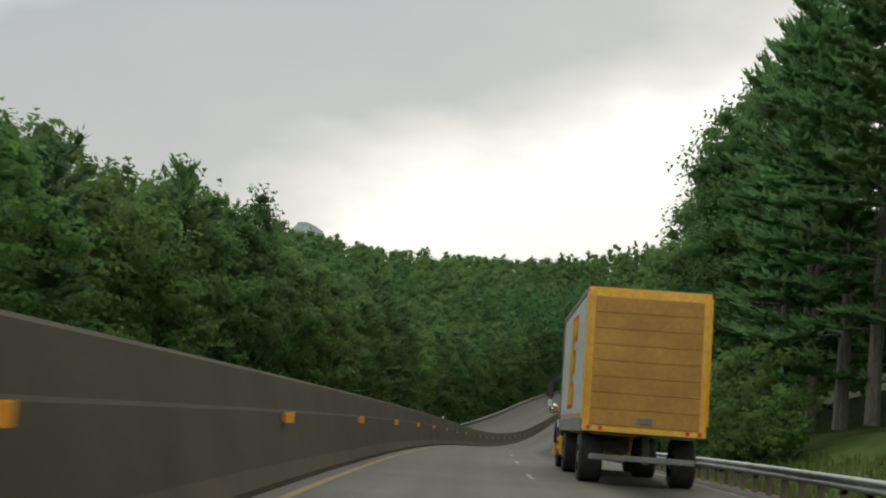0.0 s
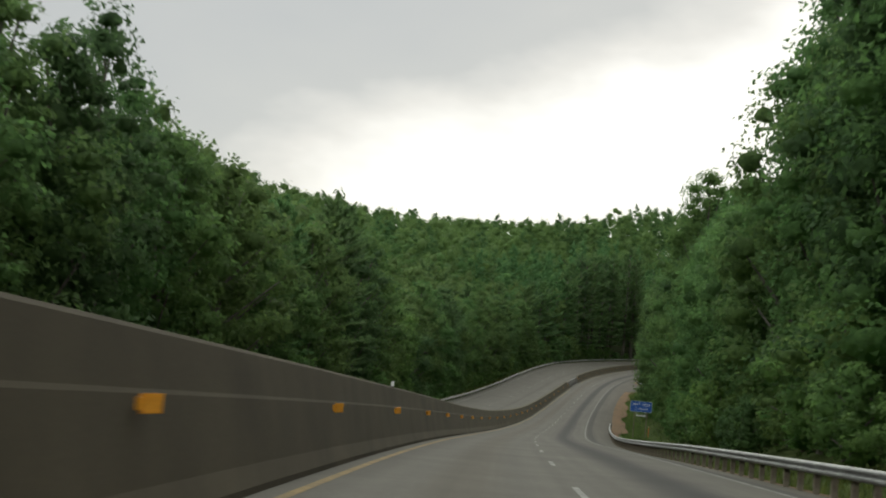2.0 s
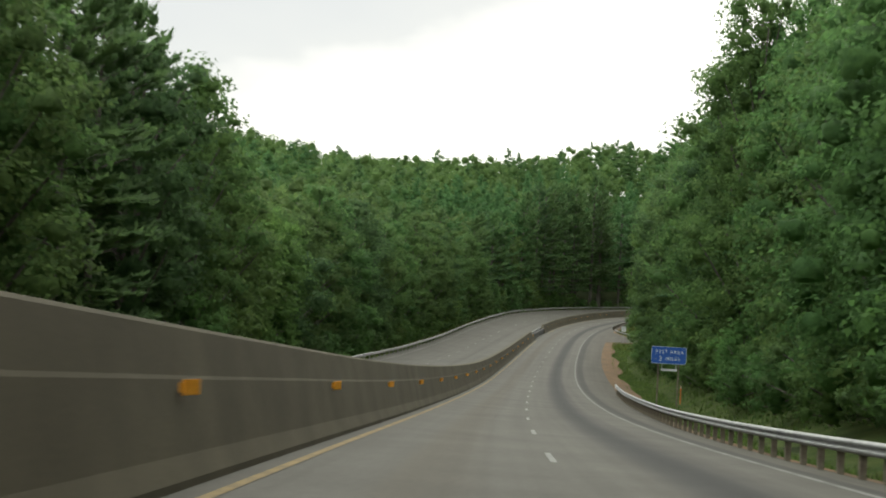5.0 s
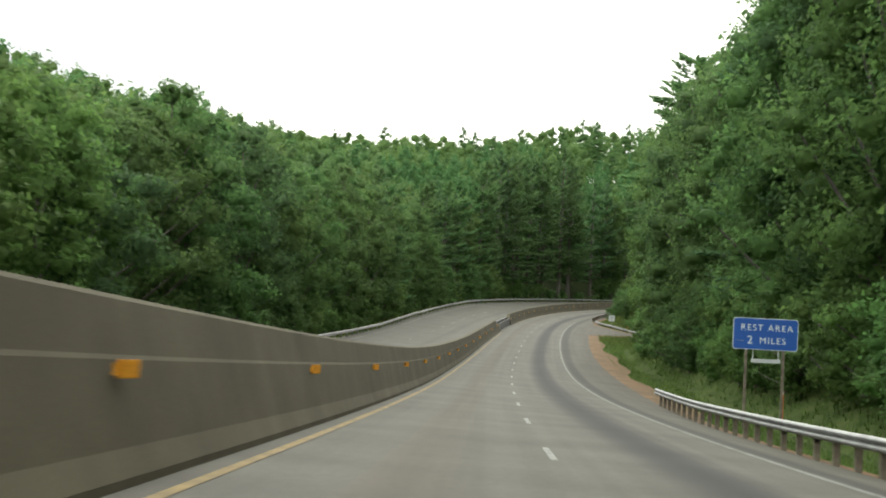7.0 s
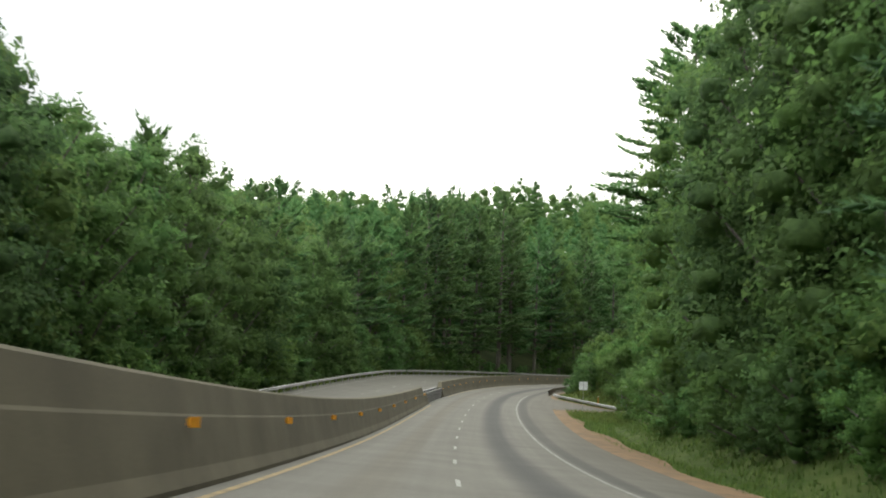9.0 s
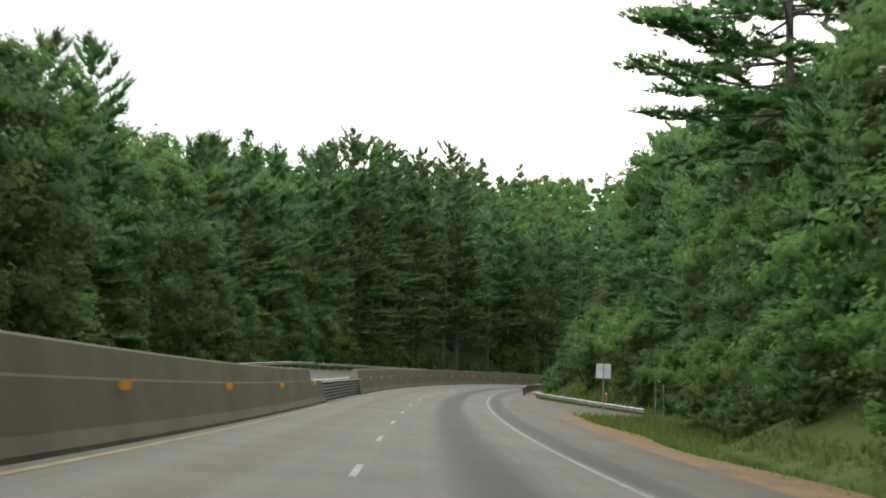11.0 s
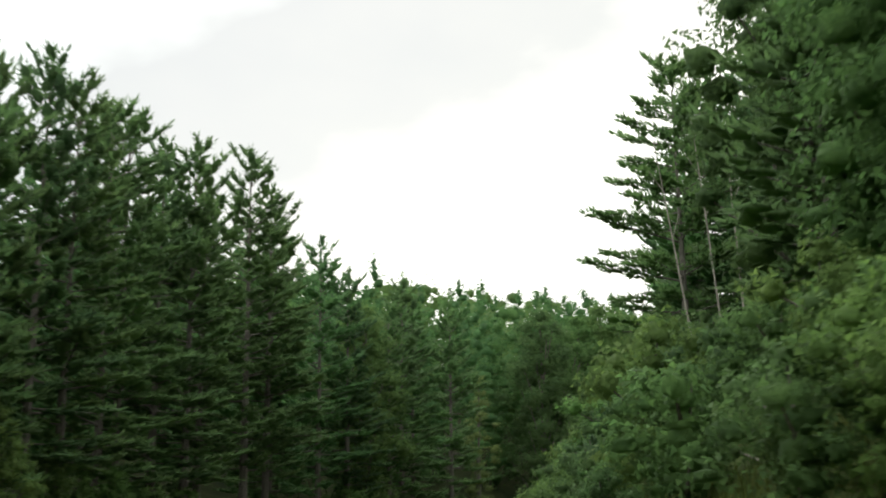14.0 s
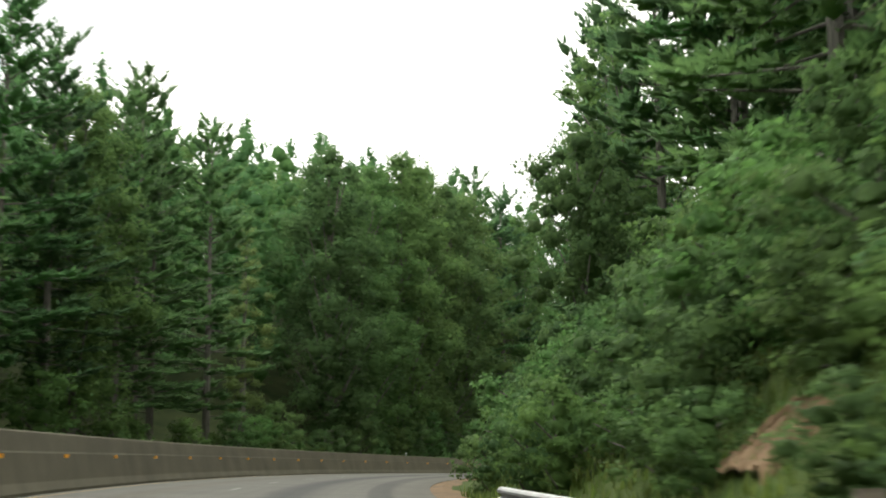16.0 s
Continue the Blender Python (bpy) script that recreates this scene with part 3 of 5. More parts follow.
def pine(h, width, seed=1, base=0.12, needles=12, ragged=0.45, tier=1.5, mat=NEEDLE, tuft=1.0, core=0.58, rise=52, droop=4):
    """White pine: tiers of level branches, each a row of flat needle tufts, turning up towards the top."""
    r = np.random.default_rng(seed)
    C, S, W, R, limbs = [], [], [], [], []
    z = h * base
    i = 0
    while z < h * 0.985:
        q = (z / h - base) / (1 - base)
        reach = width * (1.0 - q) ** 0.52 * (0.62 + 0.38 * min(1, q * 5)) + 0.25
        for j in range(5 if q < 0.85 else 4):
            if r.random() < 0.10:
                continue
            a = i * 1.1 + j * 2 * math.pi / 5 + r.uniform(-0.4, 0.4)
            ln = reach * r.uniform(1 - ragged, 1.14)
            z0 = z + r.uniform(-0.5, 0.5) * tier
            el = math.tan(radians(-droop * (1 - q) ** 2 + rise * q ** 1.7 + r.uniform(-11, 12)))
            out, side = np.array([math.cos(a), math.sin(a), 0]), np.array([-math.sin(a), math.cos(a), 0])
            if ln > 0.9:
                limbs.append(((0, 0, z0), tuple(out * ln * 0.8 + UP * (z0 + ln * 0.8 * el + 0.05 * ln)), 0.02 + 0.011 * ln))
            m = 2 + int(ln / (0.9 * tuft))
            for k in range(m):
                f = 0.30 + 0.70 * (k + 0.6 + r.uniform(-0.25, 0.25)) / m
                c = out * ln * f + side * ln * 0.17 * (1.25 - f) * (1 if k % 2 else -1) * r.uniform(0.4, 1.5) + UP * (z0 + ln * f * el + 0.10 * ln * f * f + r.uniform(-0.10, 0.12))
                wide = tuft * (0.46 + 0.055 * ln) * r.uniform(0.75, 1.25)
                C.append(c)
                S.append((wide * 1.35, wide * 0.95, wide * 0.34))
                W.append(out + UP * (el + 0.2 + r.uniform(-0.25, 0.3)) + side * r.uniform(-0.8, 0.8))
                R.append(ln)
        z += tier * r.uniform(0.8, 1.25) * (1 - 0.35 * q)
        i += 1
    for k in range(3):
        C.append(np.array([0, 0, h * (0.955 + 0.016 * k)]))
        S.append((0.55, 0.22, 0.22))
        W.append(np.array([0.1 * (k - 1), 0.1, 1.0]))
    C, S, W = np.array(C), np.array(S), unit(np.array(W))
    inner = clumps(BALL_20, C, S * core, W, 0.55)
    n = len(C)
    idx = np.repeat(np.arange(n), needles)
    x = W[idx]
    y = unit(np.cross(UP, x))
    zz = np.cross(x, y)
    d = unit(r.normal(0, 1, (len(idx), 3)) * np.array([1, 1, 0.6]) + np.array([0.45, 0, 0.25]))
    root = C[idx] + (x * d[:, :1] * S[idx, :1] + y * d[:, 1:2] * S[idx, 1:2] + zz * d[:, 2:] * S[idx, 2:]) * r.uniform(0.4, 0.95, (len(idx), 1))
    way = x * (d[:, :1] + 0.5) + y * d[:, 1:2] + UP * (d[:, 2:] * 0.5 + 0.30)
    leaf = sprays(root, way, 0.52, 0.095, r)
    soft = np.stack([C[idx, 0] / width * 0.5, C[idx, 1] / width * 0.5, np.full(len(idx), 0.6)], -1) + way * 0.3
    return trunk_mesh("trunk", h * 0.98, h * 0.010 + 0.05, 0.15, limbs, seed=seed), crown_mesh("crown", inner, leaf, soft, mat)


KINDS = {
    "broad": [broadleaf(18, 4.6, 5600, 0.28, 0.04, LEAF, 11), broadleaf(21, 5.0, 6000, 0.28, 0.05, LEAF, 12), broadleaf(15, 4.4, 5200, 0.27, 0.03, LEAF_BRIGHT, 13),
              broadleaf(23, 4.6, 6000, 0.28, 0.06, LEAF, 14), broadleaf(12, 4.0, 4600, 0.25, 0.02, LEAF, 15, 32)],
    "pine": [pine(34, 6.8, 21, 0.16, tier=1.65), pine(22, 5.0, 22, 0.10, tier=1.4), pine(38, 7.4, 23, 0.18, tier=1.7), pine(17, 4.2, 24, 0.06, tier=1.25)],
    "bigpine": [pine(38, 10.4, 25, 0.36, 26, 0.26, 1.15, tuft=0.75, core=0.5, rise=30, droop=17), pine(27, 8.2, 26, 0.05, 24, 0.42, 1.4, tuft=0.75, core=0.5, rise=30)],
    "fine": [broadleaf(24, 5.6, 11500, 0.24, 0.02, LEAF, 61, 66, BALL_80, 0.42), broadleaf(19, 5.2, 10000, 0.23, 0.02, LEAF, 62, 58, BALL_80, 0.42)],
    "giant": [broadleaf(38, 6.4, 21000, 0.29, 0.05, LEAF, 63, 96, fill=0.40)],
    "weed": [broadleaf(3.6, 2.2, 1700, 0.15, 0.02, LEAF, 71, 16), broadleaf(2.4, 1.7, 1400, 0.13, 0.02, LEAF, 72, 14), broadleaf(5.0, 2.5, 2100, 0.16, 0.02, LEAF_BRIGHT, 73, 18)],
    "shrub": [broadleaf(4.2, 2.4, 1200, 0.20, 0.03, LEAF_BRIGHT, 31, 16), broadleaf(3.0, 2.0, 1000, 0.18, 0.02, LEAF, 32, 14), broadleaf(6.0, 2.8, 1400, 0.22, 0.03, LEAF_BRIGHT, 33, 18)],
}
WORDS = {"broad": ("tree", "tall broadleaf tree with a dense green crown", "tree", "roadside broadleaf trees"),
         "pine": ("pine_tree", "tall white pine with ragged level branches", "pine", "roadside pines"),
         "shrub": ("shrub", "low leafy green shrub on the roadside bank", "shrub", "roadside shrubs")}
WORDS["fine"], WORDS["weed"], WORDS["bigpine"], WORDS["giant"] = WORDS["broad"], WORDS["shrub"], WORDS["pine"], WORDS["broad"]
TALL = {"broad": (18, 21, 15, 23, 12), "pine": (34, 22, 38, 17), "fine": (24, 19), "weed": (3.6, 2.4, 5.0), "shrub": (4.2, 3.0, 6.0), "bigpine": (38, 27), "giant": (38,)}


def ground_z(s, lat):
    return float(road_z(s, np.clip(lat, -16.9, 9)) + bank(s, lat))


def plant(kind, v, s, lat, scale=1.0, spin=0.0, sink=0.25, label=""):
    name, text, cat, grp = WORDS[kind]
    holder = new(name)
    p = at(s, lat)
    holder.matrix_basis = pose(p[0], p[1], ground_z(s, lat) - sink, 0, 0, spin)
    holder.scale = (scale, scale, scale)
    tr, cr_ = KINDS[kind][v]
    child("trunk", tr, holder)
    child("crown", cr_, holder)
    return tagged(holder, label or text, cat, grp)


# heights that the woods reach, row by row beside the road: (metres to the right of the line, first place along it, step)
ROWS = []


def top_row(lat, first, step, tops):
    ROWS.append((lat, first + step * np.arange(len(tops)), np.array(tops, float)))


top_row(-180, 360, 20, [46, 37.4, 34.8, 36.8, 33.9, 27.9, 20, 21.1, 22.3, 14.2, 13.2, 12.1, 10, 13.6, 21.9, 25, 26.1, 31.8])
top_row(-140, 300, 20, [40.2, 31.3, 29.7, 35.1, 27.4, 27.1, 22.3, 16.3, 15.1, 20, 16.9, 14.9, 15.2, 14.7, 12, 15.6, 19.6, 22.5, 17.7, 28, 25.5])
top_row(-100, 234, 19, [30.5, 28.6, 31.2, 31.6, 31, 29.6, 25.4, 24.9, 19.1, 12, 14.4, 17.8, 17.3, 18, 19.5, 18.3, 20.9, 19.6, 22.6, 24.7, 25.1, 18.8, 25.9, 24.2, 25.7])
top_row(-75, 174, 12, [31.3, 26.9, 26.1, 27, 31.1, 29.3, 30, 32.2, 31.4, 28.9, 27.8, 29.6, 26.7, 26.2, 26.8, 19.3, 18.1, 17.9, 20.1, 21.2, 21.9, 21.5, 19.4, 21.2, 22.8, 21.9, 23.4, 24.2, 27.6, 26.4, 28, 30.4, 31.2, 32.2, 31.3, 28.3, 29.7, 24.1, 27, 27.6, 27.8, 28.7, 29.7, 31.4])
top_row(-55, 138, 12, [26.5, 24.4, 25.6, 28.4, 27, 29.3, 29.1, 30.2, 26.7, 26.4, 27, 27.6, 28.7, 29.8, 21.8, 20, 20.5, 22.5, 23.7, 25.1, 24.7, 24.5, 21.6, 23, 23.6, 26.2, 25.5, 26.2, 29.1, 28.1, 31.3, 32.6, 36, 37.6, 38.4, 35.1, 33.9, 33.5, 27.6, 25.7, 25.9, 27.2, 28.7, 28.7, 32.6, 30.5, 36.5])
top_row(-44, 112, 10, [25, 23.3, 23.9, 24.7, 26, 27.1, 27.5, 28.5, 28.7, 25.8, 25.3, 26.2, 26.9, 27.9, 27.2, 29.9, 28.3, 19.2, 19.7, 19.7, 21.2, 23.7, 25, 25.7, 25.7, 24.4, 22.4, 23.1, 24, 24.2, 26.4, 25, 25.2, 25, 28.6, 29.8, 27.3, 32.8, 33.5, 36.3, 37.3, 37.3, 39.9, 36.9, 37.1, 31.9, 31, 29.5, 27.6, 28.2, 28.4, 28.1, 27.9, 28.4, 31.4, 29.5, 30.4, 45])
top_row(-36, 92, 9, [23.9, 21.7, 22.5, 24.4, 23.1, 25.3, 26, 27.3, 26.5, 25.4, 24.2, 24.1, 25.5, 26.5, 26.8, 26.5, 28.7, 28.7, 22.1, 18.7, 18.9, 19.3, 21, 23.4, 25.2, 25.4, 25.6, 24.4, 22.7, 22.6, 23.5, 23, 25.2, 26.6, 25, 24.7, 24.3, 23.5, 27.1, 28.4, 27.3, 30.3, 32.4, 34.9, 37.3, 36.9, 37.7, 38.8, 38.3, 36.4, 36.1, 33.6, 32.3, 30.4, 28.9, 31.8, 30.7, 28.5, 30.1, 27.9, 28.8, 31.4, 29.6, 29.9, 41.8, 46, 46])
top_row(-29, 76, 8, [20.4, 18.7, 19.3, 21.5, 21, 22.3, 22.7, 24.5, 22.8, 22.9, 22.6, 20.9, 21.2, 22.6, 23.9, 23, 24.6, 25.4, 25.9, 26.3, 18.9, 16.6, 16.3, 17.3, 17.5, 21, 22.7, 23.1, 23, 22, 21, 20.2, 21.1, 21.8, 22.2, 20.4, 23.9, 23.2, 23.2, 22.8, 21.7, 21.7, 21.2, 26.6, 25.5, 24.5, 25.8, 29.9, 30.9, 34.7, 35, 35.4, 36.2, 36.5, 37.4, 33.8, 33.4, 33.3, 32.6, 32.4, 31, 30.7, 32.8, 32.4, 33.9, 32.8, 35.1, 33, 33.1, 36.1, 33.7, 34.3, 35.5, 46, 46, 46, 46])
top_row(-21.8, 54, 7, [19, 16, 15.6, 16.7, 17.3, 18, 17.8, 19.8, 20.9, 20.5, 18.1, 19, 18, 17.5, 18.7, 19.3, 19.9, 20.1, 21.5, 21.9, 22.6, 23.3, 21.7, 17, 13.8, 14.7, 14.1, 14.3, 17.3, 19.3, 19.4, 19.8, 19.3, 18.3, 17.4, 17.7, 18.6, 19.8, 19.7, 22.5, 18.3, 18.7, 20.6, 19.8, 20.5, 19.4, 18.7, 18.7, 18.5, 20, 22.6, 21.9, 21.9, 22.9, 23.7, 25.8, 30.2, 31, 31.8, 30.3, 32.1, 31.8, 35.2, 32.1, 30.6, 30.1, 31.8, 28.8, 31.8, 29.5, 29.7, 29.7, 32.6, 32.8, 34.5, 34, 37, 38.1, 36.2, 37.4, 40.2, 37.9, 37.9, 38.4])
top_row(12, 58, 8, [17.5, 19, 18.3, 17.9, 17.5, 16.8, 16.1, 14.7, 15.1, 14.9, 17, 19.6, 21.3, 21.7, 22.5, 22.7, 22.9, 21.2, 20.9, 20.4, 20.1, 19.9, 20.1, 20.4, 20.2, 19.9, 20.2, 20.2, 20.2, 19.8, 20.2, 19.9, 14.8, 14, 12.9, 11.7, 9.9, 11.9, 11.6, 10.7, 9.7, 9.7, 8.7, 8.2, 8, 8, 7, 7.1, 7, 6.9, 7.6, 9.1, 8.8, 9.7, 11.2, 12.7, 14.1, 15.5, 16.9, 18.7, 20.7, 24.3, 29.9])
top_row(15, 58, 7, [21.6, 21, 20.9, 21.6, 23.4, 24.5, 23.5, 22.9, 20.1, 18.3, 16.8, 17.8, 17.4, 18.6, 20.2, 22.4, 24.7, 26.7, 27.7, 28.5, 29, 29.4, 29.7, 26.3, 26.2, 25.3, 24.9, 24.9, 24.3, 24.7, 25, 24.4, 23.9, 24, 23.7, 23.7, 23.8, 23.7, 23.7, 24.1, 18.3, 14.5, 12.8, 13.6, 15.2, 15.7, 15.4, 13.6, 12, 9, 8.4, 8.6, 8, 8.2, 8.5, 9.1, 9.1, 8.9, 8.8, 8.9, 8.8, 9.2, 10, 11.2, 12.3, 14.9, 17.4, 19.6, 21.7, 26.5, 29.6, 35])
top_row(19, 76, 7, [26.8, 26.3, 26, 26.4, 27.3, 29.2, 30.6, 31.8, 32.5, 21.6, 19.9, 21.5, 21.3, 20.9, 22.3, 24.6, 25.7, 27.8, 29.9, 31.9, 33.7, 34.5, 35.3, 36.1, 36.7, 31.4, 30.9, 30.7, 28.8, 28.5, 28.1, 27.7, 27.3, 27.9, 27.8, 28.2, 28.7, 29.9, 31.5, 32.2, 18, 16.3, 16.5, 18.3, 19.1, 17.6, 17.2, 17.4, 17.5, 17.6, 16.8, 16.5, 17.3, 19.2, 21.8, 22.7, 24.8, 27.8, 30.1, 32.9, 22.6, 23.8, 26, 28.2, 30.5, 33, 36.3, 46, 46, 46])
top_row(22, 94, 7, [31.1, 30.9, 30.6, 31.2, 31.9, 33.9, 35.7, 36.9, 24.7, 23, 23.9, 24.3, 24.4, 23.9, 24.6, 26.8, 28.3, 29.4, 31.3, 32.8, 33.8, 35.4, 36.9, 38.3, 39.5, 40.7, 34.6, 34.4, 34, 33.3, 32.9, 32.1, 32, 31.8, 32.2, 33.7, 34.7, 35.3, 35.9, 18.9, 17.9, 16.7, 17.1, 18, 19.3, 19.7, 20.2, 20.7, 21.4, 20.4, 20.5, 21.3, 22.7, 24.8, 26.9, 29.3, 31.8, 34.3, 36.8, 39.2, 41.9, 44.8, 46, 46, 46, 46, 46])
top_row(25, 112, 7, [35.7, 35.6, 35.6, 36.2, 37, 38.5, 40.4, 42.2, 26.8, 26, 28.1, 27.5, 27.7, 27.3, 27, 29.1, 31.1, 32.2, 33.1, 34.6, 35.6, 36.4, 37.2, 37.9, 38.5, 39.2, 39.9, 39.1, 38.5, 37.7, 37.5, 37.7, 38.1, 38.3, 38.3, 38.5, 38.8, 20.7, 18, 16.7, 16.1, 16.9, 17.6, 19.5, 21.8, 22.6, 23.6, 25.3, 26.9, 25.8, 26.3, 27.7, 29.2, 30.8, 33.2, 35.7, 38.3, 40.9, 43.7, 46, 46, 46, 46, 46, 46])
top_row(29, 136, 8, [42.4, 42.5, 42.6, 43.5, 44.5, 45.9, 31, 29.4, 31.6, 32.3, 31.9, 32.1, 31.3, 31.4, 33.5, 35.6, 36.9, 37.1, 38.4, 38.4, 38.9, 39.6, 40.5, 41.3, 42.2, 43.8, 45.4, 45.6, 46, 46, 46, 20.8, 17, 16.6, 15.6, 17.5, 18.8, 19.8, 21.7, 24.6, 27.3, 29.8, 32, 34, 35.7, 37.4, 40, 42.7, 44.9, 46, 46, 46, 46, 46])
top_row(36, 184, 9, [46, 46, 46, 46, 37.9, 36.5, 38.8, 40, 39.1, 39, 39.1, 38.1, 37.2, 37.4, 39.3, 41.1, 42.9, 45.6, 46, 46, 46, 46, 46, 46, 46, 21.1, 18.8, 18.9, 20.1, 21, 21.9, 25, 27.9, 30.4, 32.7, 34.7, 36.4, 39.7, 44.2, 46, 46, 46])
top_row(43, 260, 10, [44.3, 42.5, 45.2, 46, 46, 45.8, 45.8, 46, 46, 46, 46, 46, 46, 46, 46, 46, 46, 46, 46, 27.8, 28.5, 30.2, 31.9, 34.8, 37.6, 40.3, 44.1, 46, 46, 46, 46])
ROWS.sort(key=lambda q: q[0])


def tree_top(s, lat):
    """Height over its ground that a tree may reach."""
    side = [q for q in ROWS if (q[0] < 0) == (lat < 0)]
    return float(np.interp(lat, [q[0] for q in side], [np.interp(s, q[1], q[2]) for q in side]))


tr = random.Random(77)


def pick_kind(side, s):
    share = np.interp(s, [0, 160, 185, 215, 235, 300, 340, 415, 430, 540, 556, 700], [0.06, 0.06, 0.35, 0.35, 0.06, 0.08, 0.35, 0.6, 0.97, 0.97, 0.35, 0.35]) if side < 0 else np.interp(s, [0, 110, 130, 250, 330, 700], [0.85, 0.8, 0.15, 0.12, 0.4, 0.4])
    return "pine" if tr.random() < share else "broad"


def nearest_size(kind, tall, sizes):
    """The model whose own height comes nearest, with a little choice."""
    return min(sizes, key=lambda v: abs(math.log(TALL[kind][v] / tall)) + tr.uniform(0, 0.25))


# front rows beside the road: single trees, each side taller where the woods are older
RIGHT_FOOT = ([60, 110, 192, 204, 228, 240, 255, 300, 328, 340, 362, 380, 400, 420, 440, 470, 500, 700], [16.5, 18.5, 19.5, 22.5, 23, 21, 19.5, 18.5, 19.5, 20.5, 21.5, 21.5, 20.5, 20.5, 25, 22, 18.5, 16])
s = 56.0
while s < 640:
    s1, l1 = s + tr.uniform(-1.8, 1.8), -21.8 + tr.uniform(-1.6, 0.9)
    k = pick_kind(-1, s)
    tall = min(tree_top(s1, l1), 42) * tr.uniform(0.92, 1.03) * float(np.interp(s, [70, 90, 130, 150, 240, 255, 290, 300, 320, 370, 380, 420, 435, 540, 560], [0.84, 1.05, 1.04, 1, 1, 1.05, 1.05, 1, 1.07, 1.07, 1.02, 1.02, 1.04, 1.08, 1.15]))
    if k == "broad" and tall > 25:
        k = "giant" if tall > 30 else "fine"
    v = nearest_size(k, tall, range(len(TALL[k])))
    if not 549 < s < 572:
        plant(k, v, s1, l1, tall / TALL[k][v], tr.uniform(0, 360))
    s += 5.6 if s < 490 else 6.4
s = 58.0
while s < 600:
    foot = float(np.interp(s, *RIGHT_FOOT)) + tr.uniform(-0.8, 2.2)
    k = pick_kind(1, s)
    if k == "broad" and s < 490:
        k = "fine"
    if 440 < s < 500:
        k = "pine"
    s1 = s + tr.uniform(-1.6, 1.6)
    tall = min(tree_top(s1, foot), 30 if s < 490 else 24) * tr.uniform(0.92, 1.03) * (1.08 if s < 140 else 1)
    if 304 < s < 366:
        tall = min(tall, float(np.interp(s, [304, 326, 340, 366], [20, 15, 13, 14])) * tr.uniform(0.9, 1.08))
    elif 376 < s < 424:
        tall *= 1.07
    v = nearest_size(k, tall, range(len(TALL[k])))
    if not 424 < s < 476:
        plant(k, v, s1, foot, tall / TALL[k][v], tr.uniform(0, 360))
    s += 6.0 if s < 480 else 9.0
plant("broad", 1, 265.0, -23.8, 1.0, 140, label="round-topped leafy tree taller than its neighbours")
for s0, l0, k0 in ((246.0, 20.8, 0.86), (264.0, 23.2, 0.94), (276.0, 23.4, 0.80), (290.0, 23.6, 0.77)):
    plant("giant", 0, s0, l0, k0, s0 * 53, label="very tall leafy tree high on the bank")
plant("giant", 0, 224.5, 23.0, 0.86, 190, label="very tall leafy tree on the bank")
plant("giant", 0, 232.0, 19.8, 0.99, 70, label="very tall leafy tree behind the road sign")
plant("bigpine", 0, 352.8, 22.3, 1.0, 20, label="very tall white pine with wide level branches")
plant("bigpine", 1, 463.0, 20.4, 1.0, 200, label="very tall white pine with wide level branches")
for s0, l0, v0, k0 in ((430.0, 28.5, 0, 0.62), (440.0, 28.0, 0, 0.65), (448.0, 27.5, 0, 0.73), (455.0, 26.5, 0, 0.72), (460.0, 28.0, 2, 0.68), (466.0, 26.0, 0, 0.76), (473.0, 24.5, 2, 0.65), (479.0, 21.0, 1, 0.9)):
    plant("pine", v0, s0, l0, k0 * 0.95, s0 * 37)
plant("fine", 1, 333.0, 25.5, 1.05, 200, label="tall leafy tree beside the very tall pine")
plant("bigpine", 0, 300.0, 27.0, 0.82, 120, label="very tall white pine with wide level branches")
# bright leafy undergrowth before the pines across the road
for k in range(16):
    s0 = 392 + 4.6 * k
    v0 = tr.choice((2, 4, 4))
    plant("broad", v0, s0 + tr.uniform(-1.2, 1.2), -19.6 + tr.uniform(-0.6, 0.5), tr.uniform(6.0, 10.5) * float(np.interp(s0, [392, 440, 465], [1, 1, 0.7])) / TALL["broad"][v0], tr.uniform(0, 360), label="young leafy tree before dark pines")
for k in range(14):
    plant("broad", 4, 545 + 5.5 * k + tr.uniform(-1.5, 1.5), -19.4 + tr.uniform(-0.6, 0.6), tr.uniform(0.35, 0.75), tr.uniform(0, 360), label="young leafy tree at the foot of the woods")
# understorey on the right bank
for k in range(60):
    s0 = 246 + 4.0 * k
    low = s0 > 415
    f0 = float(np.interp(s0, [255, 300, 328, 340, 356, 362, 376, 384, 400, 420, 460, 500], [17.5, 15.5, 17, 18, 18.5, 20, 20, 16, 14, 12.4, 11.8, 12.5]))
    plant("weed" if 330 < s0 else "shrub", tr.choice((0, 1) if low else (0, 2, 2)), s0 + tr.uniform(-1.5, 1.5), f0 + tr.uniform(0.4, 3.6), tr.uniform(0.75, 1.05) if low else tr.uniform(0.9, 1.4), tr.uniform(0, 360))
for k in range(50):
    s0 = 424 + 1.25 * k
    plant("weed", tr.choice((0, 0, 1)), s0, 16 + 9.0 * tr.random(), tr.uniform(0.8, 1.15), tr.uniform(0, 360))
for k in range(34):
    s0 = 432 + 1.35 * k
    if not (439.5 < s0 < 444.5 and k % 2):
        plant("weed", tr.choice((0, 1, 2)), s0, (12.6 if 439 < s0 < 446 else 11.6) + 6.0 * tr.random(), tr.uniform(0.6, 1.0), tr.uniform(0, 360))
plant("fine", 1, 470.0, 13.2, 0.54, 15, label="small leafy tree leaning out over the guardrail")
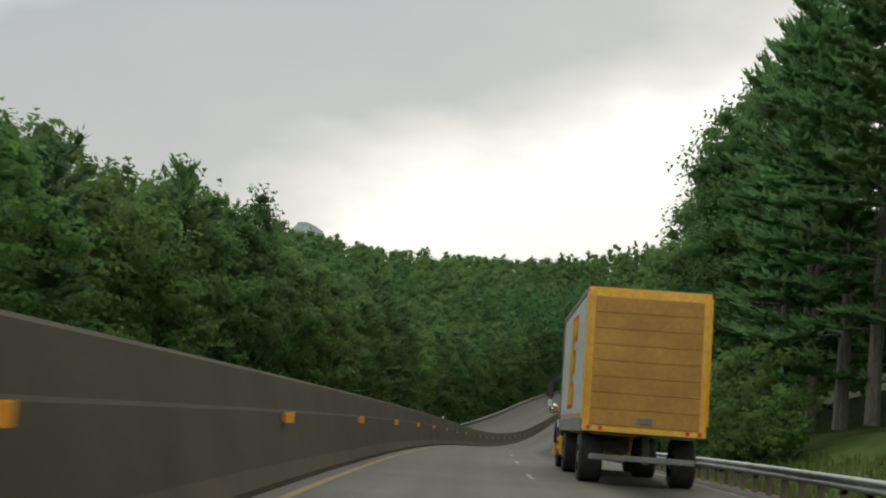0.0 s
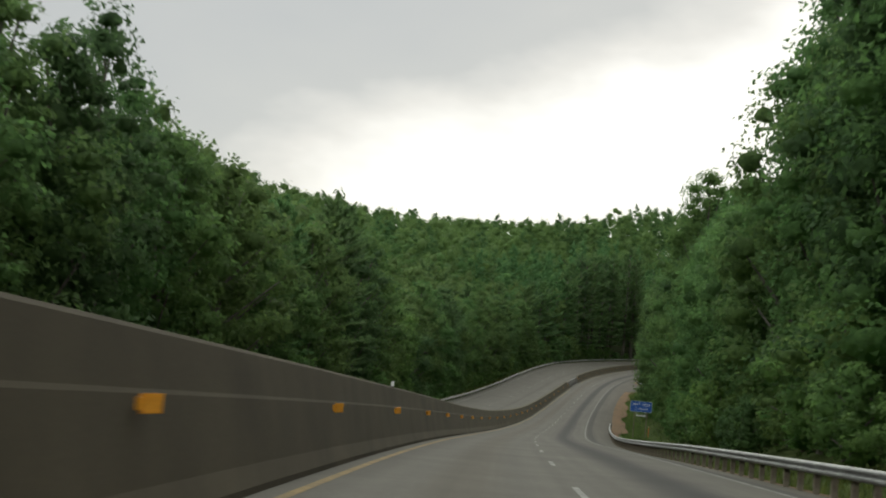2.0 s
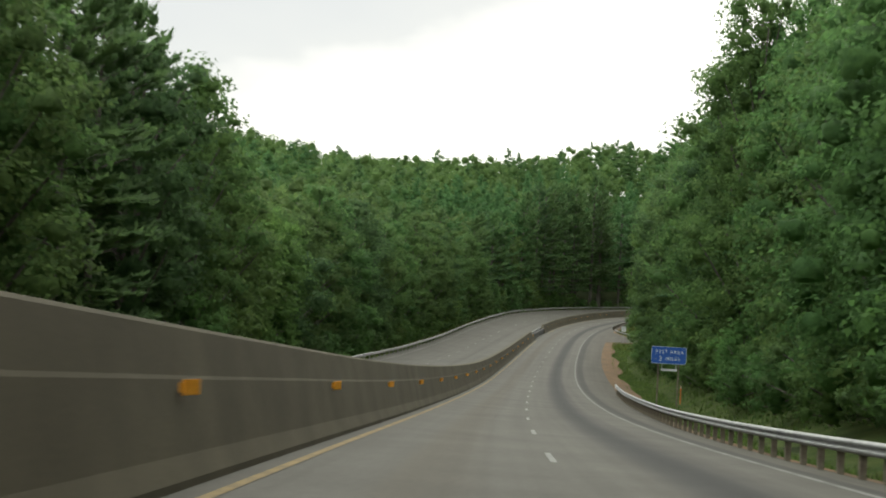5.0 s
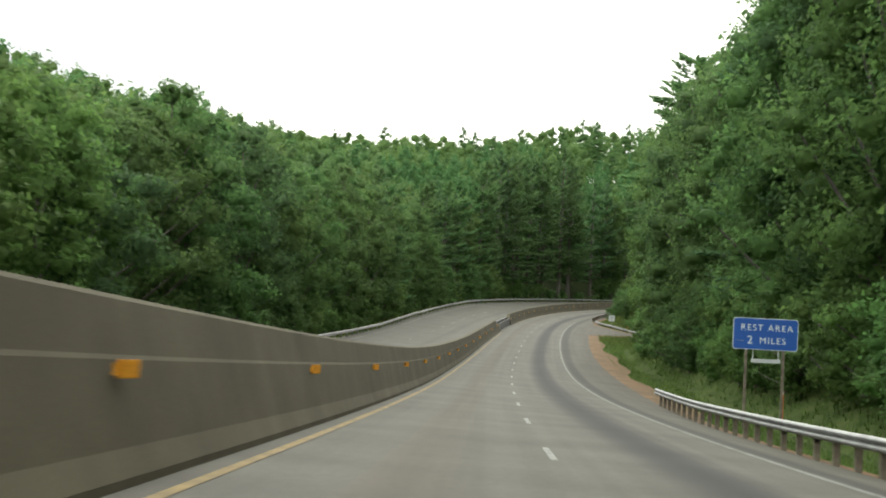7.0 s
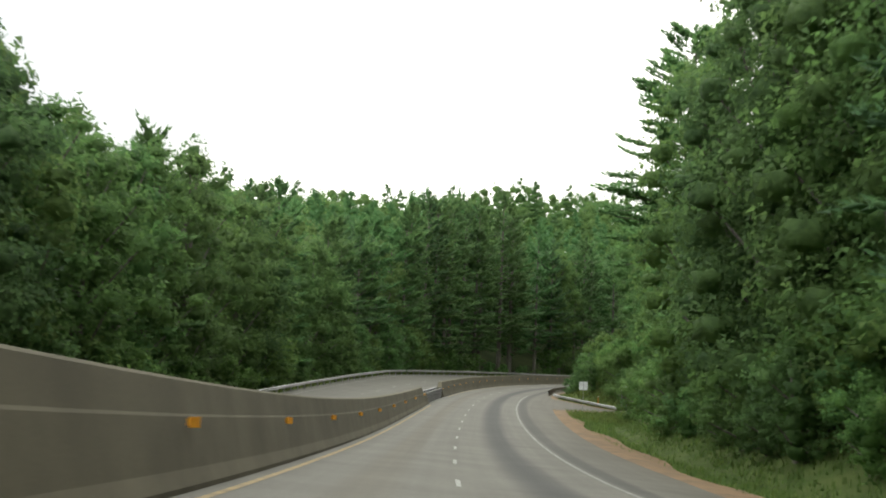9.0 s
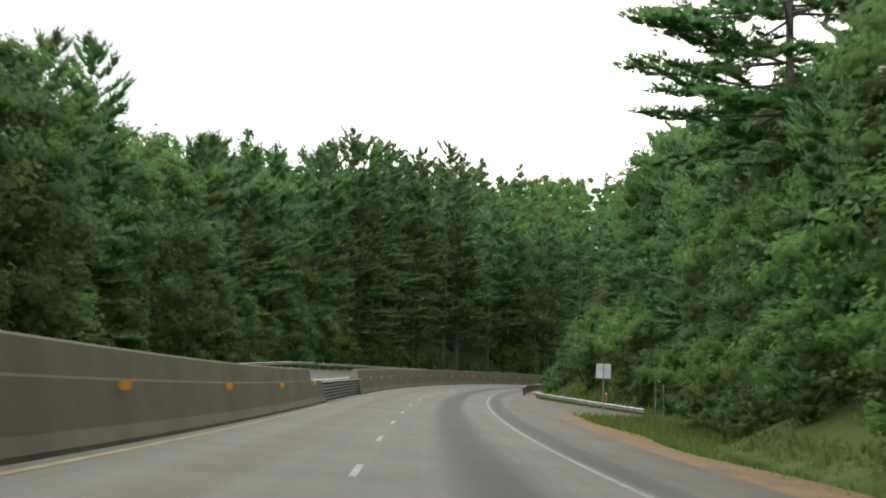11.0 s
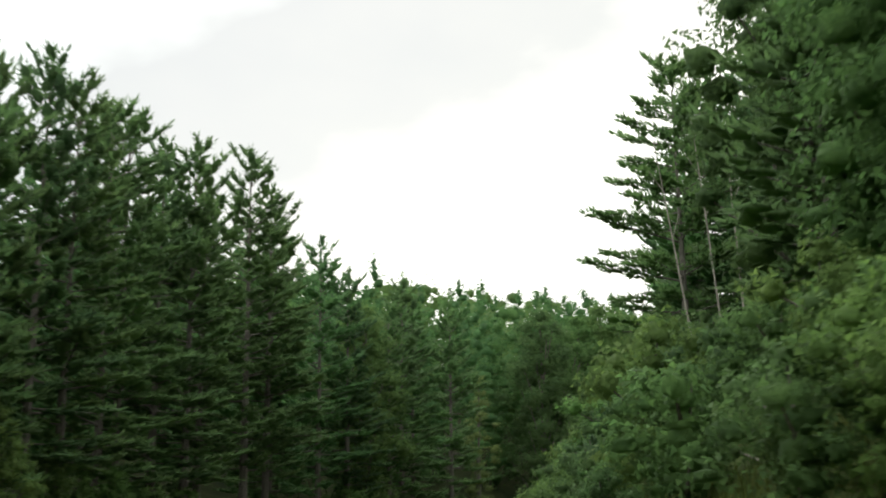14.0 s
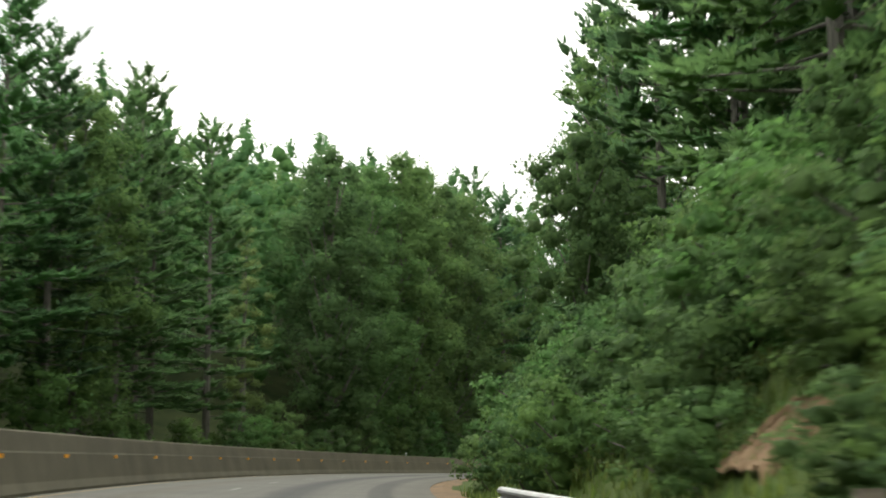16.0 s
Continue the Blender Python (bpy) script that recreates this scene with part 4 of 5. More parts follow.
# shrubs along the foot of the banks
s = 60.0
while s < 560:
    foot = float(np.interp(s, [60, 200, 255, 300, 328, 340, 356, 362, 374, 382, 400, 430, 460, 700], [12.5, 17.0, 17.0, 14.2, 15.5, 17, 17.4, 20, 20, 15.6, 12.4, 11.2, 11.4, 12.5]))
    plant("weed" if 180 < s < 480 else "shrub", tr.randrange(2 if 415 < s < 480 else 3), s, foot + tr.uniform(-0.3, 1.8), tr.uniform(0.65, 0.95) if s > 415 else tr.uniform(0.7, 1.25), tr.uniform(0, 360))
    s += 4.4 if s < 480 else 9.0
s = 120.0
while s < 640:
    plant("shrub", tr.randrange(3), s, -19.3 + tr.uniform(-1.2, 0.2), tr.uniform(0.7, 1.3), tr.uniform(0, 360))
    s += 8.0


# woods behind: one sheet of leaf clumps with real tree shapes
def woods(name, lat_lo, lat_hi, s_lo, s_hi, gap, per, size, seed, pine_share, hs, lobes=8):
    r = np.random.default_rng(seed)
    out = {0: [], 1: []}
    for s0 in np.arange(s_lo, s_hi, gap):
        for la in np.arange(lat_lo, lat_hi, gap):
            s1, l1 = s0 + r.uniform(-0.5, 0.5) * gap, la + r.uniform(-0.5, 0.5) * gap
            p = at(s1, l1)
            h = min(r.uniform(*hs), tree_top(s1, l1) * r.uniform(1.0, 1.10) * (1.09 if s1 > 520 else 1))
            if h < 5:
                continue
            w = gap * r.uniform(0.5, 0.66)
            z0 = float(hills(np.array([p[0]]), np.array([p[1]]))[0][0])
            foot = np.array([p[0], p[1], z0])
            pn = r.random() < pine_share
            n = lobes + (5 if pn else 0)
            q = (np.arange(n) + 0.6) / n
            a = np.arange(n) * 2.4 + r.uniform(0, 6)
            if pn:
                env = w * (1.02 - q) ** 0.6
                cen = np.stack([env * 0.5 * np.cos(a), env * 0.5 * np.sin(a), h * (0.2 + 0.78 * q)], -1)
                rad = np.stack([env * 0.75 + 0.3, env * 0.75 + 0.3, np.full(n, 0.045 * h)], -1)
            else:
                env = w * np.sin(np.pi * np.clip(0.2 + 0.74 * q, 0, 1)) ** 0.6
                cen = np.stack([env * 0.62 * np.cos(a), env * 0.62 * np.sin(a), h * (0.10 + 0.78 * q)], -1)
                rr = w * r.uniform(0.36, 0.56, n)
                rad = np.stack([rr, rr, np.minimum(rr * 0.9, h * 0.12 + 0.3)], -1)
            pick = r.integers(0, n, per)
            d = unit(r.normal(0, 1, (per, 3)) + np.array([0, 0, 0.35]))
            c = cen[pick] + d * rad[pick] * (lumps(d, pick * 1.7) * (0.52 + 0.56 * r.random(per) ** 0.8))[:, None]
            out[int(pn)].append((clumps(BALL_20, cen + foot, rad * 0.52, None, 0.3, (foot + UP * h * 0.5, np.array([w, w, h * 0.5]))), cards(c + foot, d, size, 1.5, 0.4, r), d + UP * 0.35 + cen[pick] / np.array([w, w, 1e9]) * 0.5))
    for k, mat in ((0, LEAF), (1, NEEDLE)):
        if out[k]:
            count = np.cumsum([0] + [len(q[0][0]) for q in out[k]])
            core = (np.concatenate([q[0][0] for q in out[k]]), np.concatenate([q[0][1] + o for q, o in zip(out[k], count)]), np.concatenate([q[0][2] for q in out[k]]))
            o = new(name, crown_mesh(name, core, np.concatenate([q[1] for q in out[k]]), np.concatenate([q[2] for q in out[k]]), mat))
            tagged(o, "dense mixed green woods covering the hillside", "woods", kind="stuff")


woods("woods_near", -47, -27, 70, 420, 6.6, 620, 0.42, 1, 0.15, (16, 25), 13)
woods("woods_near", -47, -27, 420, 700, 7.2, 760, 0.42, 6, 0.6, (27, 40), 15)
woods("woods_bank", 26, 33, 60, 424, 6.8, 420, 0.46, 7, 0.4, (14, 20), 12)
woods("woods_bank", 29, 36, 424, 600, 6.8, 420, 0.46, 9, 0.7, (16, 22), 12)
woods("woods_bank", 37, 46, 60, 600, 9.0, 260, 0.75, 3, 0.4, (13, 20))
woods("woods_far", -105, -48, 110, 420, 9.0, 620, 0.50, 2, 0.15, (14, 24), 13)
woods("woods_far", -215, -48, 420, 700, 10.0, 560, 0.54, 8, 0.3, (17, 34), 13)
woods("woods_end", -30, 34, 664, 780, 9.0, 260, 0.75, 4, 0.4, (16, 24))

# ---------------------------------------------------------------- guardrails
def w_beam(name, pts, up, parent, face=1, mat=STEEL):
    """A W-beam along world points (n, 3); face: side on which the corrugation stands proud."""
    prof = [(0.0, 0.155), (0.05, 0.135), (0.085, 0.10), (0.085, 0.06), (0.02, 0.02), (0.02, -0.02), (0.085, -0.06), (0.085, -0.10), (0.05, -0.135), (0.0, -0.155), (-0.02, -0.15), (-0.02, 0.15)]
    pts = np.asarray(pts, float)
    d = np.gradient(pts, axis=0)
    nrm = np.stack([-d[:, 1], d[:, 0], 0 * d[:, 0]], -1)
    nrm /= np.linalg.norm(nrm, axis=1)[:, None]
    k, n = len(prof), len(pts)
    v = [pts[i] + nrm[i] * face * a + np.array([0, 0, up + b]) for i in range(n) for a, b in prof]
    f = [(i * k + j, i * k + (j + 1) % k, (i + 1) * k + (j + 1) % k, (i + 1) * k + j) for i in range(n - 1) for j in range(k)]
    f += [tuple(range(k)), tuple((n - 1) * k + j for j in range(k - 1, -1, -1))]
    return child(name, mesh_of(name, v, f, mat), parent)


def post_mesh(h, w, mat):
    bm = box(bmesh.new(), -w / 2, w / 2, -w / 2, w / 2, -0.5, h, 0.01)
    box(bm, -w / 2, w / 2, -w / 2, w / 2, h - 0.38, h - 0.04)
    me = bpy.data.meshes.new("post")
    bm.to_mesh(me)
    bm.free()
    me.materials.append(mat)
    return me


RAIL_POST, FAR_POST = post_mesh(0.72, 0.15, POST_WOOD), post_mesh(0.72, 0.12, STEEL)


def guardrail(along, side, height, face, pitch, post, label, beams=1, mat=STEEL):
    """along: (s, lat, up) knots."""
    holder = new("guardrail")
    kn = np.array(along, float)
    order = np.argsort(kn[:, 0])
    kn = kn[order]
    n = max(3, int((kn[-1, 0] - kn[0, 0]) / 2) + 1)
    ss = np.linspace(kn[0, 0], kn[-1, 0], n)
    la, up = np.interp(ss, kn[:, 0], kn[:, 1]), np.interp(ss, kn[:, 0], kn[:, 2])
    p = at(ss, la, up)
    for b in range(beams):
        w_beam("rail_beam", p, height - 0.155 - 0.325 * b, holder, face, mat)
    for s0 in np.arange(ss[0] + 0.3, ss[-1], pitch):
        l0, u0 = float(np.interp(s0, ss, la)), float(np.interp(s0, ss, up))
        child("post", post, holder, m=stand(s0, l0 + side * 0.12, u0 + height - 0.74))
    return tagged(holder, label, "guardrail", "roadside guardrails")


guardrail([(-30, 8.0, 0.08), (160, 8.2, 0.1), (215, 8.5, 0.12), (236, 8.8, 0.1)], 1, 0.72, 1, 1.9, RAIL_POST, "weathered steel guardrail on short wooden posts")
guardrail([(369.6, 16.2, -0.28), (370, 15.9, -0.28), (374.5, 14.4, -0.27), (379, 12.9, -0.26), (384, 10.9, -0.25), (388, 9.2, -0.2), (389.5, 8.7, -0.15)], 1, 0.72, 1, 1.9, RAIL_POST, "short steel guardrail curving into the side entrance")
guardrail([(396, 7.6, 0), (410, 7.3, 0), (430, 7.4, 0), (448, 7.7, 0)], 1, 0.72, 1, 1.9, RAIL_POST, "steel guardrail at the foot of the clay bank")
guardrail([(60, -16.4, 0), (240, -16.4, 0), (620, -16.4, 0)], -1, 0.74, -1, 3.8, FAR_POST, "long steel guardrail edging the opposite carriageway")
guardrail([(GAP0 - 0.5, -2.72, 0), (GAP1 + 0.5, -2.72, 0)], -1, 0.98, -1, 1.9, FAR_POST, "stacked dark steel rails closing the gap in the barrier", 3, DULL_STEEL)
guardrail([(GAP0 - 2.5, -3.5, 0), (GAP1 + 2.5, -3.5, 0)], 1, 0.98, -1, 1.9, FAR_POST, "steel rail on the far side of the barrier gap")


# ---------------------------------------------------------------- signs
def rounded_panel(w, h, r, t, y=0.0):
    bm = bmesh.new()
    pts = []
    for cx, cz, a0 in ((w / 2 - r, h / 2 - r, 0), (-w / 2 + r, h / 2 - r, 90), (-w / 2 + r, -h / 2 + r, 180), (w / 2 - r, -h / 2 + r, 270)):
        for q in range(0, 91, 15):
            a = radians(a0 + q)
            pts.append((cx + r * math.cos(a), cz + r * math.sin(a)))
    f0 = bm.faces.new([bm.verts.new((x, y, z)) for x, z in pts])
    ext = bmesh.ops.extrude_face_region(bm, geom=[f0])
    bmesh.ops.translate(bm, verts=[v for v in ext["geom"] if isinstance(v, bmesh.types.BMVert)], vec=(0, t, 0))
    bmesh.ops.recalc_face_normals(bm, faces=bm.faces)
    return bm


def words(text, size, x, z, y, parent, mat, name="letter"):
    cu = bpy.data.curves.new(name, "FONT")
    cu.body, cu.size, cu.align_x, cu.align_y, cu.extrude, cu.offset = text, size, "CENTER", "CENTER", 0.002, -0.001
    cu.space_character = 1.22
    tmp = bpy.data.objects.new(name, cu)
    me = bpy.data.meshes.new_from_object(tmp)
    bpy.data.objects.remove(tmp)
    whole = bmesh.new()
    whole.from_mesh(me)
    bpy.data.meshes.remove(me)
    bmesh.ops.remove_doubles(whole, verts=whole.verts, dist=1e-5)
    seen = set()
    for v0 in whole.verts:
        if v0 in seen:
            continue
        seen.add(v0)
        isle, todo = [], [v0]
        while todo:
            v1 = todo.pop()
            isle.append(v1)
            for e in v1.link_edges:
                v2 = e.other_vert(v1)
                if v2 not in seen:
                    seen.add(v2)
                    todo.append(v2)
        one = bmesh.new()
        twin = {v: one.verts.new(v.co) for v in isle}
        for f in {f for v in isle for f in v.link_faces}:
            one.faces.new([twin[v] for v in f.verts])
        part("letter", one, mat, parent, "white sign letter", pose(x, y, z, 90))
    whole.free()


rest = new("road_sign")
W_, H_ = 2.86, 1.42
part("border", rounded_panel(W_, H_, 0.14, 0.012, -0.006), SIGN_WHITE, rest, "white rim", pose(0, 0, 3.62))
part("panel", rounded_panel(W_ - 0.05, H_ - 0.05, 0.12, 0.008, -0.013), SIGN_BLUE, rest, "blue enamel face", pose(0, 0, 3.62))
words("REST AREA", 0.40, 0.05, 3.89, -0.017, rest, SIGN_WHITE)
words("2", 0.52, -0.68, 3.33, -0.017, rest, SIGN_WHITE)
words("MILES", 0.40, 0.32, 3.32, -0.017, rest, SIGN_WHITE)
part("scratch", box(bmesh.new(), -1.3, -0.95, -0.016, -0.014, 3.285, 3.305), STEEL, rest, "pale scuff")
for x in (-0.82, 0.82):
    part("post", box(bmesh.new(), x - 0.06, x + 0.06, 0.02, 0.12, -0.6, 4.2, 0.01), POST_WOOD, rest)
part("exit_plate", rounded_panel(1.30, 0.17, 0.02, 0.01, -0.006), BARE_ALU, rest, "narrow bare metal plate", pose(0.05, 0, 2.42))
for x in (-0.52, 0.6):
    part("hanger", box(bmesh.new(), x - 0.02, x + 0.02, 0.006, 0.03, 2.4, 3.0), BARE_ALU, rest)
q = stand(227.5, 12.6)
rest.matrix_basis = Matrix.Translation((0, 0, float(np.interp(227.5, SG, RZ)) - 0.55 - q.translation.z)) @ q @ pose(0, 0, 0, 0, 0, -5)
tagged(rest, "blue rest area road sign on two posts", "road sign")


def back_sign(s0, lat, w, h, top, posts, label, turn=0.0):
    o = new("road_sign")
    part("panel", rounded_panel(w, h, 0.05, 0.008), BARE_ALU, o, "bare aluminium back", pose(0, 0, top - h / 2))
    for x in posts:
        part("post", box(bmesh.new(), x - 0.03, x + 0.03, -0.05, -0.005, -0.6, top - 0.05, 0.006), STEEL, o)
    z0 = ground_z(s0, lat)
    q = stand(s0, lat)
    o.matrix_basis = Matrix.Translation((0, 0, z0 - q.translation.z)) @ q @ pose(0, 0, 0, 0, 0, turn)
    return tagged(o, label, "road sign", "signs at the side entrance")


back_sign(354.6, 12.1, 0.84, 0.84, 3.12, (0.0,), "square road sign seen from its bare metal back")
back_sign(366.8, 17.0, 0.86, 0.50, 2.6, (-0.38, 0.14), "wide road sign on two posts seen from behind")


def marker(s0, lat, up, h, mat, label):
    o = new("marker_post")
    part("stake", box(bmesh.new(), -0.04, 0.04, -0.012, 0.012, 0, h, 0.005), mat, o)
    part("cap", box(bmesh.new(), -0.042, 0.042, -0.014, 0.014, h - 0.16, h - 0.02, 0.004), SIGN_WHITE, o, "white band")
    q = stand(s0, lat)
    o.matrix_basis = Matrix.Translation((0, 0, up - q.translation.z)) @ q
    return tagged(o, label, "marker post", "roadside markers")


ORANGE = worn("orange_plastic", (0.55, 0.13, 0.03), (0.70, 0.19, 0.05), 3.0, 0.5, fine=30, bump=0.001)
marker(229.5, 13.9, ground_z(229.5, 13.9) - 0.02, 1.5, ORANGE, "slim orange marker post beside the road sign")
marker(380.5, 14.3, ground_z(380.5, 14.3) - 0.02, 1.1, ORANGE, "slim orange marker post behind the curved guardrail")
marker(366.5, 18.3, ground_z(366.5, 18.3) - 0.02, 0.75, ORANGE, "slim orange marker post behind the curved guardrail")
marker(83, -3.0, float(road_z(83, -3.0)) + 1.555, 0.2, DULL_STEEL, "small grey marker on top of the concrete barrier")

# ---------------------------------------------------------------- lorries
TRAILER_WHITE = worn("trailer_white", (0.50, 0.51, 0.51), (0.55, 0.56, 0.56), 0.8, 0.2, spec=0.5, stretch=(1, 3, 0.4), fine=2.5, bump=0.0)
LOGO_YELLOW = worn("decal_yellow", (0.58, 0.30, 0.02), (0.70, 0.38, 0.04), 0.8, 0.28, spec=0.5, fine=12, bump=0.001)
LOGO_RED = worn("decal_red", (0.42, 0.045, 0.025), (0.52, 0.07, 0.035), 0.8, 0.3, spec=0.5, fine=12, bump=0.001)
CAB_YELLOW = worn("cab_yellow", (0.60, 0.30, 0.02), (0.72, 0.38, 0.03), 1.5, 0.25, spec=0.5, fine=30, bump=0.001)
GRIMY_YELLOW = worn("grimy_ochre", (0.30, 0.15, 0.03), (0.42, 0.22, 0.04), 1.2, 0.45, spec=0.4, fine=10, bump=0.002)
GREY_METAL = worn("grimy_metal", (0.11, 0.108, 0.10), (0.22, 0.215, 0.20), 2.0, 0.6, 0.3, fine=18, bump=0.002)
RUBBER = worn("rubber", (0.018, 0.018, 0.018), (0.035, 0.034, 0.032), 4.0, 0.8, fine=30, bump=0.003)
BLACK = worn("black_plastic", (0.014, 0.014, 0.015), (0.028, 0.028, 0.029), 4.0, 0.45, fine=30, bump=0.001)
CHROME = worn("chrome", (0.6, 0.6, 0.6), (0.75, 0.75, 0.75), 3.0, 0.15, 1.0, fine=30, bump=0.0)
GLASS_DARK = worn("dark_glass", (0.010, 0.012, 0.014), (0.018, 0.02, 0.022), 1.0, 0.08, spec=0.6, fine=30, bump=0.0)
RED_LAMP = worn("red_lens", (0.45, 0.02, 0.015), (0.6, 0.03, 0.02), 3.0, 0.2, spec=0.5, fine=30, bump=0.0)


def wheel(parent, x, y, r=0.51, w=0.28):
    bm = bmesh.new()
    seg = 28
    ring = [(r * 0.58, -w / 2), (r * 0.93, -w / 2), (r, -w / 2 + 0.04), (r, w / 2 - 0.04), (r * 0.93, w / 2), (r * 0.58, w / 2)]
    vs = [[bm.verts.new((dx, rr * math.cos(2 * math.pi * i / seg), rr * math.sin(2 * math.pi * i / seg))) for rr, dx in ring] for i in range(seg)]
    for i in range(seg):
        for j in range(len(ring) - 1):
            bm.faces.new((vs[i][j], vs[(i + 1) % seg][j], vs[(i + 1) % seg][j + 1], vs[i][j + 1]))
    t = part("wheel", bm, RUBBER, parent, "black tyre", pose(x, y, r))
    bm = bmesh.new()
    tube(bm, (-w * 0.3, 0, 0), (w * 0.3, 0, 0), r * 0.585, None, 20)
    tube(bm, (-w * 0.5, 0, 0), (w * 0.5, 0, 0), 0.13, None, 12)
    part("rim", bm, GREY_METAL, t, "steel rim")
    return t


def prism(bm, side, x0, x1):
    """A side outline of (y, z) points, between two x."""
    a = [bm.verts.new((x0, y, z)) for y, z in side]
    b = [bm.verts.new((x1, y, z)) for y, z in side]
    bm.faces.new(a)
    bm.faces.new(b[::-1])
    for i in range(len(side)):
        j = (i + 1) % len(side)
        bm.faces.new((a[i], b[i], b[j], a[j]))
    bmesh.ops.recalc_face_normals(bm, faces=bm.faces)
    return bm


def bevelled(bm, w=0.05):
    bmesh.ops.bevel(bm, geom=list(bm.edges), offset=w, segments=2, affect="EDGES")
    return bm


def tractor(o, paint, frame_mat, y0):
    """A bonneted lorry cab; y0: back of the cab, forward is +y; x across, 0 at the middle."""
    c, roof = y0, 2.95
    part("cab", bevelled(prism(bmesh.new(), [(y0, 0.95), (c + 1.75, 0.95), (c + 1.75, 1.75), (c + 1.35, 2.62), (c + 0.8, roof), (y0, roof)], -1.02, 1.02), 0.07), paint, o)
    part("bonnet", bevelled(prism(bmesh.new(), [(c + 1.7, 0.85), (c + 3.55, 0.75), (c + 3.65, 1.25), (c + 3.4, 1.55), (c + 1.7, 1.85)], -0.82, 0.82), 0.09), paint, o)
    part("windscreen", prism(bmesh.new(), [(c + 1.772, 1.80), (c + 1.80, 1.82), (c + 1.40, 2.58), (c + 1.38, 2.56)], -0.9, 0.9), GLASS_DARK, o, "dark windscreen")
    part("grille", box(bmesh.new(), -0.5, 0.5, c + 3.62, c + 3.69, 0.7, 1.3, 0.02), CHROME, o, "chrome grille")
    part("bumper", box(bmesh.new(), -1.2, 1.2, c + 3.45, c + 3.75, 0.35, 0.72, 0.06), paint, o)
    for x in (-1, 1):
        part("mudguard", bevelled(prism(bmesh.new(), [(c + 1.8, 0.75), (c + 1.95, 1.15), (c + 2.4, 1.38), (c + 3.0, 1.36), (c + 3.5, 1.05), (c + 3.6, 0.7), (c + 3.4, 0.7), (c + 2.9, 1.12), (c + 2.4, 1.12), (c + 2.1, 0.7)], min(x * 0.80, x * 1.2), max(x * 0.80, x * 1.2)), 0.02), BLACK, o, "dark front wing")
        part("headlamp", box(bmesh.new(), x * 1.0 - 0.14, x * 1.0 + 0.14, c + 3.4, c + 3.62, 0.82, 1.02, 0.04), CHROME, o, "clear headlamp")
        part("side_window", box(bmesh.new(), x * 1.023 - 0.008, x * 1.023 + 0.008, c + 0.35, c + 1.25, 1.75, 2.45, 0.006), GLASS_DARK, o, "dark side window")
        tank = part("step_tank", bevelled(box(bmesh.new(), min(x * 0.55, x * 1.2), max(x * 0.55, x * 1.2), y0 + 0.1, c + 1.7, 0.38, 0.92), 0.05), paint, o, "step fairing")
        for z in (0.5, 0.72):
            part("step", box(bmesh.new(), x * 1.205 - 0.012, x * 1.205 + 0.012, c + 0.4, c + 1.4, z - 0.05, z + 0.05, 0.008), BLACK, tank, "dark step slot")
        bm = bmesh.new()
        tube(bm, (x * 0.98, c + 1.25, 2.52), (x * 1.44, c + 1.35, 2.54), 0.018)
        tube(bm, (x * 1.44, c + 1.35, 2.54), (x * 1.46, c + 1.35, 1.55), 0.018)
        tube(bm, (x * 1.46, c + 1.35, 1.55), (x * 0.98, c + 1.25, 1.62), 0.018)
        mir = part("mirror", bm, BLACK, o, "black mirror on a bent arm")
        part("mirror_head", box(bmesh.new(), x * 1.48 - 0.10, x * 1.48 + 0.10, c + 1.30, c + 1.42, 1.98, 2.48, 0.03), BLACK, mir)
        part("spot_mirror", box(bmesh.new(), x * 1.48 - 0.09, x * 1.48 + 0.09, c + 1.30, c + 1.42, 1.68, 1.94, 0.03), BLACK, mir)
        part("spot_glass", box(bmesh.new(), x * 1.48 - 0.07, x * 1.48 + 0.07, c + 1.292, c + 1.30, 1.70, 1.92), CHROME, mir, "mirror glass")
        part("mirror_glass", box(bmesh.new(), x * 1.48 - 0.08, x * 1.48 + 0.08, c + 1.292, c + 1.30, 2.0, 2.46), GLASS_DARK, mir, "dark mirror glass")
        bm = bmesh.new()
        tube(bm, (x * 1.0, c + 2.3, 1.32), (x * 1.28, c + 2.0, 1.62), 0.015)
        bmesh.ops.create_uvsphere(bm, u_segments=12, v_segments=8, radius=0.13, matrix=Matrix.LocRotScale((x * 1.30, c + 1.98, 1.68), None, (1, 0.6, 1)))
        part("wing_mirror", bm, CHROME, o, "round chrome wing mirror")
        bm = bmesh.new()
        tube(bm, (x * 1.44, c + 1.35, 2.5), (x * 1.36, c + 1.3, 4.0), 0.008, 0.004, 5)
        if x < 0:
            part("aerial", bm, BLACK, o, "whip aerial")
        else:
            bm.free()
        wheel(o, x * 1.0, c + 2.7)
        wheel(o, x * 0.92, y0 - 1.6, 0.51, 0.55)
        part("exhaust_fairing", bevelled(box(bmesh.new(), x * 1.1 - 0.1, x * 1.1 + 0.1, y0 - 0.4, y0 + 0.1, 0.9, 3.55), 0.03), BLACK, o, "tall black fairing behind the cab")
    part("chassis", box(bmesh.new(), -0.45, 0.45, y0 - 2.6, c + 3.3, 0.6, 0.88, 0.02), frame_mat, o)
    part("coupling", box(bmesh.new(), -0.5, 0.5, y0 - 2.1, y0 - 1.1, 0.88, 1.02, 0.03), GREY_METAL, o)


